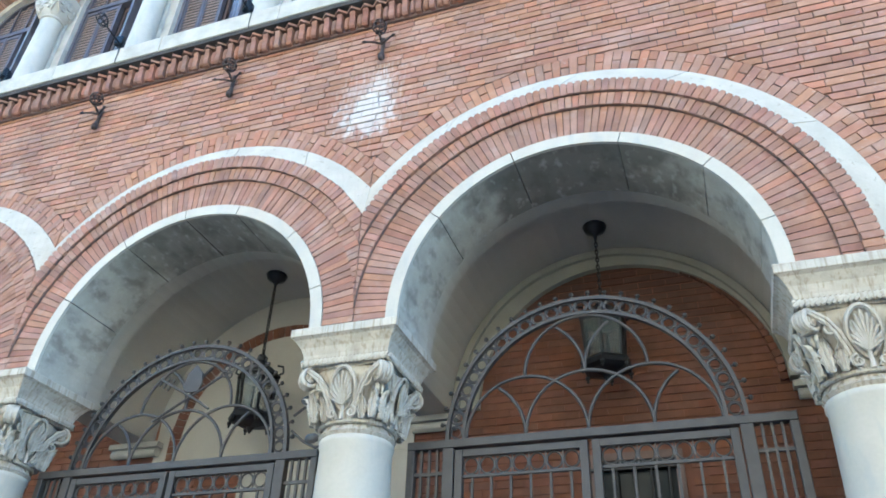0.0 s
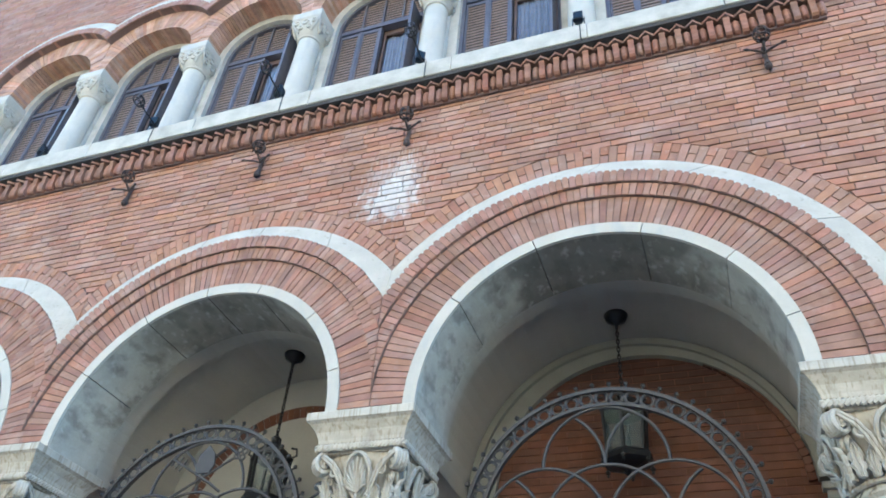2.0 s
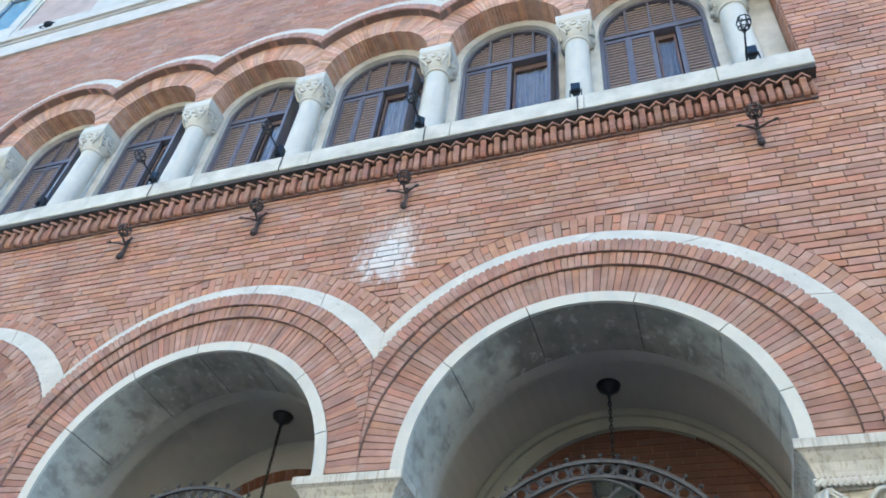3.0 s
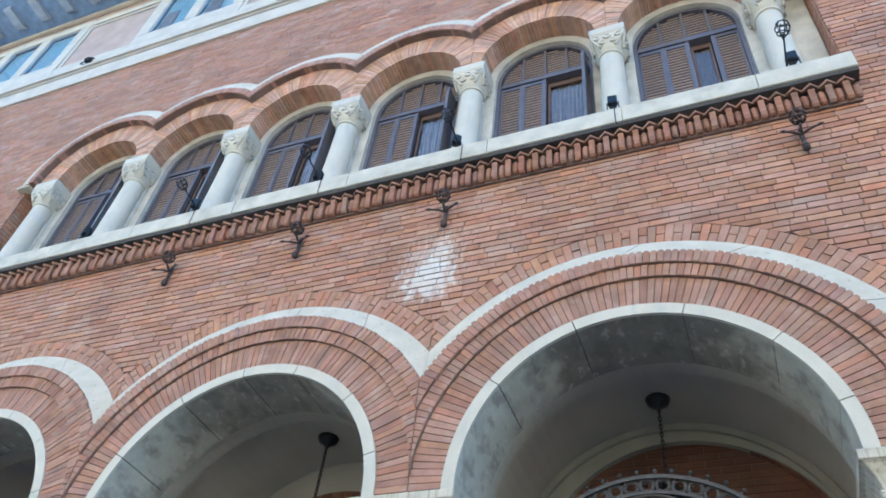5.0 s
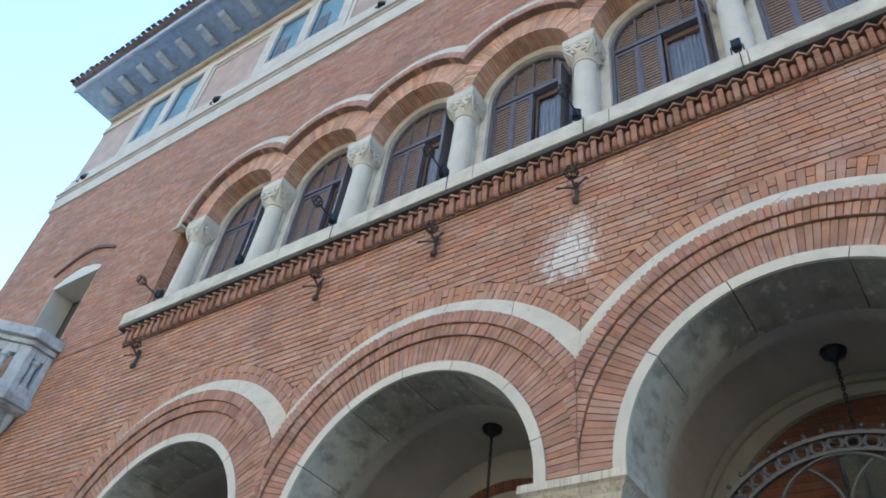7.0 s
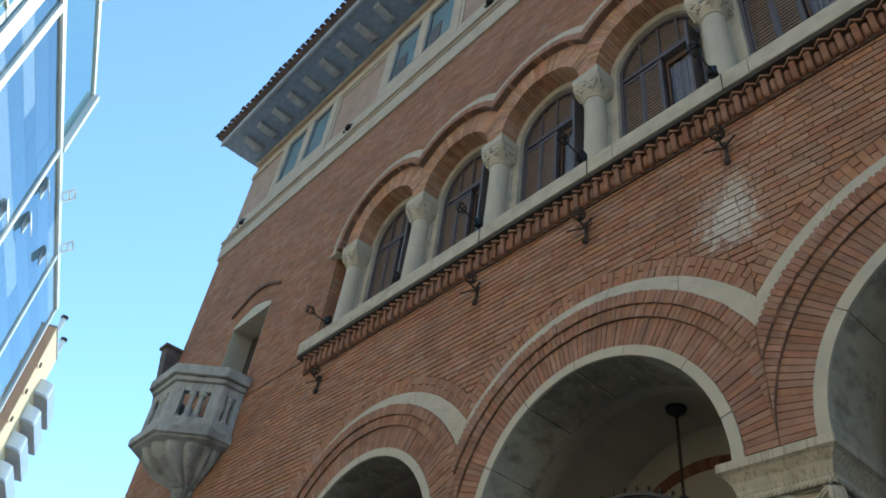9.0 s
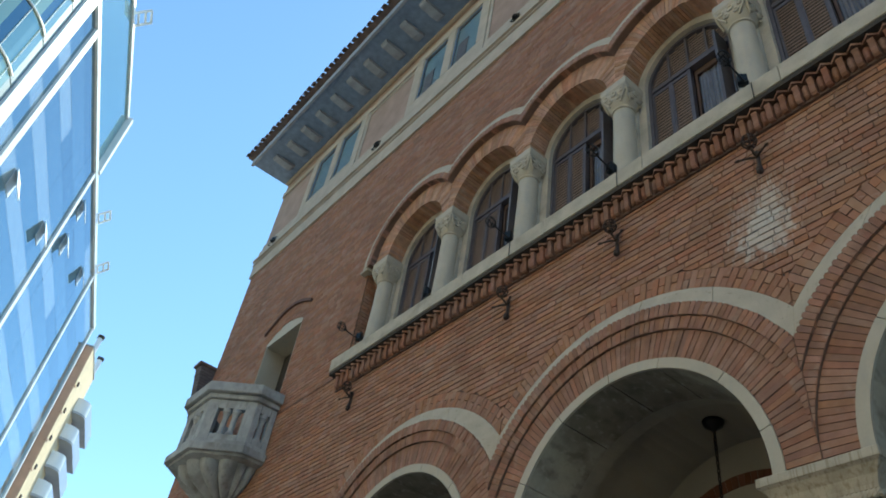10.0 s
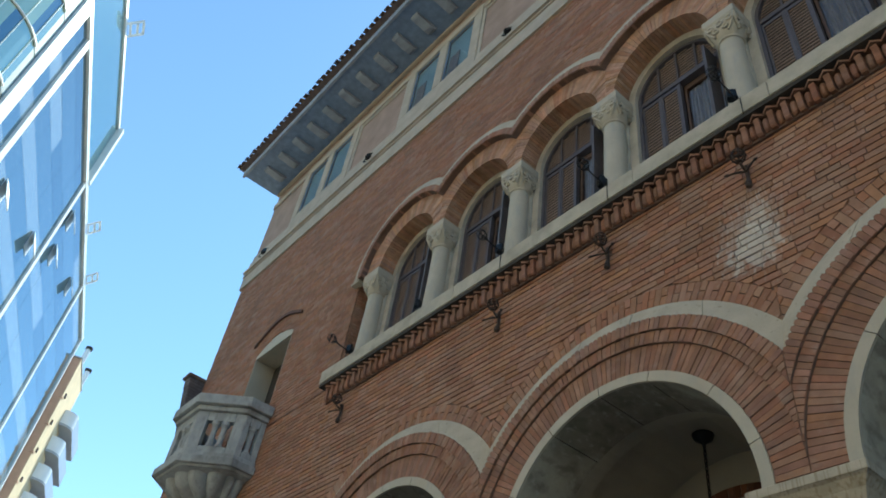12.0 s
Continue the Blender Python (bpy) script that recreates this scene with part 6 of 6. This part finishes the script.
# orange block with curved balconies farther along
apt = thing("apartment_block", "sunlit orange apartment block with rounded white balconies", "building", at=tw(50, -6, 0))
part("wall", tbox(Build(), 38.9, 45.2, -14, 0.60, 0, 38.6), mat_orange, apt)
part("set_back_wall", tbox(Build(), 45.2, 53, -14, -1.6, 0, 36.5), mat_orange, apt)
part("front_wall", tbox(Build(), 38.93, 45.2, 0.603, 0.66, 0, 38.597), mat_beige, apt, "cream rendered street front")
part("coping", tbox(Build(), 38.8, 45.3, -14, 0.72, 38.6, 38.75), mat_balcony_grey, apt)
for lv in range(12):
    z = 34.0 - lv * 2.72
    run = [(43.0, 0.663)] + [(44.1 - 1.1 * math.cos(math.pi / 2 * i / 8), 0.663 + 1.2 * math.sin(math.pi / 2 * i / 8)) for i in range(9)] + [(50.8, 1.863), (50.9, -1.597), (45.21, -1.597), (45.21, 0.663)]
    bl = part("balcony", Build().loft([[tw(q, o, zz) for q, o in run] for zz in (z - 0.2, z)]), mat_balcony_grey, apt, "grey balcony slab with a rounded end")
    part("balcony_front", Build().loft([[tw(q, o, z + 0.003), tw(q, o, z + 1.35), tw(q, o - 0.08, z + 1.35), tw(q, o - 0.08, z + 0.003)] for q, o in run[1:10]]), mat_white_metal, bl, "rounded white balcony end")
    part("balcony_front", Build().loft([[tw(q, o, z - 0.15), tw(q, o, z + 1.30), tw(q, o - 0.08, z + 1.30), tw(q, o - 0.08, z - 0.15)] for q, o in ((44.11, 1.87), (50.8, 1.87))]), mat_lilac, bl, "blue-grey balcony front")
    part("opening", tbox(Build(), 46.0, 50.2, -1.597, -1.57, z + 0.1, z + 2.1), mat_dark, apt)
    part("vent", tbox(Build(), 39.7, 40.1, 0.663, 0.78, z + 0.95, z + 1.3), mat_casement, apt)
    part("string_mould", tbox(Build(), 38.82, 39.3, 0.40, 0.72, z + 0.45, z + 0.6), mat_orange, apt)
for q in (40.6, 44.9):
    ch = part("flue", Build().tube([tw(q, 0.35, 38.76), tw(q, 0.45, 40.6)], 0.26, 10), mat_white_metal, apt, "white round roof flue")
    part("cowl", Build().tube([tw(q, 0.45, 40.61), tw(q, 0.47, 40.9)], 0.34, 10), mat_dull_black, ch)

# ---- unseen houses across the street, added behind the viewer for warm bounce light ----
for x0, x1, h, mat, lab in ((-24, -8, 17, mat_render_wall, "unseen cream rendered town house across the street, added to bounce warm light"), (-7.9, 8, 21, mat_beige, "unseen beige rendered town house across the street, added to bounce warm light"), (8.1, 30, 18, mat_render_wall, "unseen cream rendered corner house across the street, added to bounce warm light")):
    hs = thing("town_house", lab, "building", "houses across the street", at=((x0 + x1) / 2, -20, 0))
    part("wall", Build().box(x0, x1, -30, -17, 0, h), mat, hs)
    part("cornice", Build().box(x0, x1, -16.997, -16.5, h - 0.5, h), mat, hs)
    n = int((x1 - x0) / 2.6)
    for lv in range(int(h / 3.6)):
        for i in range(n):
            cx = x0 + (x1 - x0) * (i + 0.5) / n
            w = part("window", Build().box(cx - 0.55, cx + 0.55, -16.99, -16.96, 1.0 + lv * 3.6, 2.9 + lv * 3.6), mat_glass, hs)
for x0, x1, h, lab in ((-52, -20, 12, "low rendered house beyond the side street"), (14, 40, 16, "rendered house beside the palazzo")):
    hs = thing("town_house", lab, "building", "houses along the street", at=((x0 + x1) / 2, 8, 0))
    part("wall", Build().box(x0, x1, 2, 16, 0, h - 4), mat_render_wall, hs)

# ---- wall bricks, last ----
def blocked(z):
    """Stretches of x without wall bricks at height z."""
    out = []
    if z < SILL_Z:
        for cx in BAYS:
            if z < ZC:
                out.append((cx - R_OUT, cx + R_OUT))
            elif z < ZC + R_OUT:
                w = math.sqrt(R_OUT ** 2 - (z - ZC) ** 2)
                out.append((cx - w, cx + w))
        if z > 8.12:
            out.append((-7.865, 4.155))
    else:
        if z < LZ:
            out.append((LX0, LX1))
            if z < SILL_Z + SILL_T:
                out.append((-7.96, 4.21))
        for cx in LOGGIA:
            r = 1.505
            if LZ <= z < LZ + r:
                w = math.sqrt(r ** 2 - (z - LZ) ** 2)
                out.append((cx - w, cx + w))
        if z < DOOR[2]:
            out.append((DOOR[0], DOOR[1]))
        elif z < DOOR[2] + 0.22:
            u = math.asin((z - DOOR[2]) / 0.22) / math.pi
            out.append((DOOR[0] + (DOOR[1] - DOOR[0]) * u, DOOR[1] - (DOOR[1] - DOOR[0]) * u))
    out.sort()
    merged = []
    for a, b in out:
        if merged and a <= merged[-1][1] + 1e-6:
            merged[-1] = (merged[-1][0], max(b, merged[-1][1]))
        else:
            merged.append((a, b))
    return merged


def gaps(z, x0, x1):
    edges = [x0]
    for a, b in blocked(z):
        edges += [a, b]
    edges.append(x1)
    return [(a, b) for a, b in zip(edges[0::2], edges[1::2])]


rnd = random.Random(7)
COURSE, BL, J, JH = 0.0775, 0.272, 0.0145, 0.008
joined = Build()
shared_bricks, near_count = {}, 0
z = 3.412
row = 0
while z < ATTIC_Z - 0.02:
    z0, z1 = z + J / 2, min(z + COURSE - J / 2, ATTIC_Z - 0.004)
    g0, g1 = gaps(z0, X0, 7.2), gaps(z1, X0, 7.2)
    gm = gaps((z0 + z1) / 2, X0, 7.2)
    x = X0 - (BL / 2 if row % 2 else 0) - rnd.uniform(0, 0.06)
    while x < 7.2:
        ln = rnd.choice((BL, BL, BL, BL * 0.86, BL * 1.04, BL / 2, BL * 0.75))
        a, b = x + JH / 2, x + ln - JH / 2
        x += ln
        for i, (ga, gb) in enumerate(gm):
            if b <= ga or a >= gb:
                continue
            la, lb = max(a, ga), min(b, gb)
            pa0 = pa1 = la
            pb0 = pb1 = lb
            same = len(g0) == len(gm) == len(g1)
            if same and a <= max(g0[i][0], g1[i][0], ga):
                pa0, pa1 = max(a, g0[i][0] + 0.004), max(a, g1[i][0] + 0.004)
            if same and b >= min(g0[i][1], g1[i][1], gb):
                pb0, pb1 = min(b, g0[i][1] - 0.004), min(b, g1[i][1] - 0.004)
            if pb0 - pa0 < 0.005 and pb1 - pa1 < 0.005:
                continue
            pb0, pb1 = max(pb0, pa0 + 0.002), max(pb1, pa1 + 0.002)
            dy = rnd.uniform(-0.003, 0.003)
            whole = pa0 == pa1 == a and pb0 == pb1 == b
            if whole and -0.75 < a < 3.3 and 6.98 < z0 < 8.05 and near_count < 300:
                key = round(ln, 3)
                if key not in shared_bricks:
                    w = ln - JH
                    shared_bricks[key] = Build().prism([(0, 0), (w, 0), (w, COURSE - J), (0, COURSE - J)], 0.0, 0.03, back=False).mesh("brick", mat_brick)
                ob = new("brick", shared_bricks[key])
                ob.parent = wall
                ob.matrix_parent_inverse = Matrix.Translation(-wall.location)
                ob.location = (a, dy, z0)
                near_count += 1
            else:
                joined.prism([(pa0, z0), (pb0, z0), (pb1, z1), (pa1, z1)], dy, 0.03, back=False)
    z += COURSE
    row += 1
part("wall_bricks", joined, mat_brick_joined, wall, kind="stuff")

# bricks of the porch wall
pb = Build()
z, row, pmesh, pcount = 2.53, 0, None, 0
while z < 6.1:
    x = -7.4 - (BL / 2 if row % 2 else 0)
    while x < 3.85:
        y = PB + rnd.uniform(-0.003, 0.003)
        hidden = -3.3 < x < -0.5 and z > 4.2
        if hidden or (x + BL > PW[0] and x < PW[1] and z + COURSE > PW[2] and z < PW[3]):
            x += BL
            continue
        if 0.75 < x < 2.75 and 3.45 < z < 5.75 and pcount < 300:
            if not pmesh:
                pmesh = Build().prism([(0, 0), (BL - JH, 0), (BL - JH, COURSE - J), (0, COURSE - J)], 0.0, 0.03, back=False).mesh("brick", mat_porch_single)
            ob = new("brick", pmesh)
            ob.parent = back
            ob.matrix_parent_inverse = Matrix.Translation(-back.location)
            ob.location = (x + JH / 2, y, z + J / 2)
            pcount += 1
        else:
            pb.prism([(x + JH / 2, z + J / 2), (x + BL - JH / 2, z + J / 2), (x + BL - JH / 2, z + COURSE - J / 2), (x + JH / 2, z + COURSE - J / 2)], y, PB + 0.03, back=False)
        x += BL
    z += COURSE
    row += 1
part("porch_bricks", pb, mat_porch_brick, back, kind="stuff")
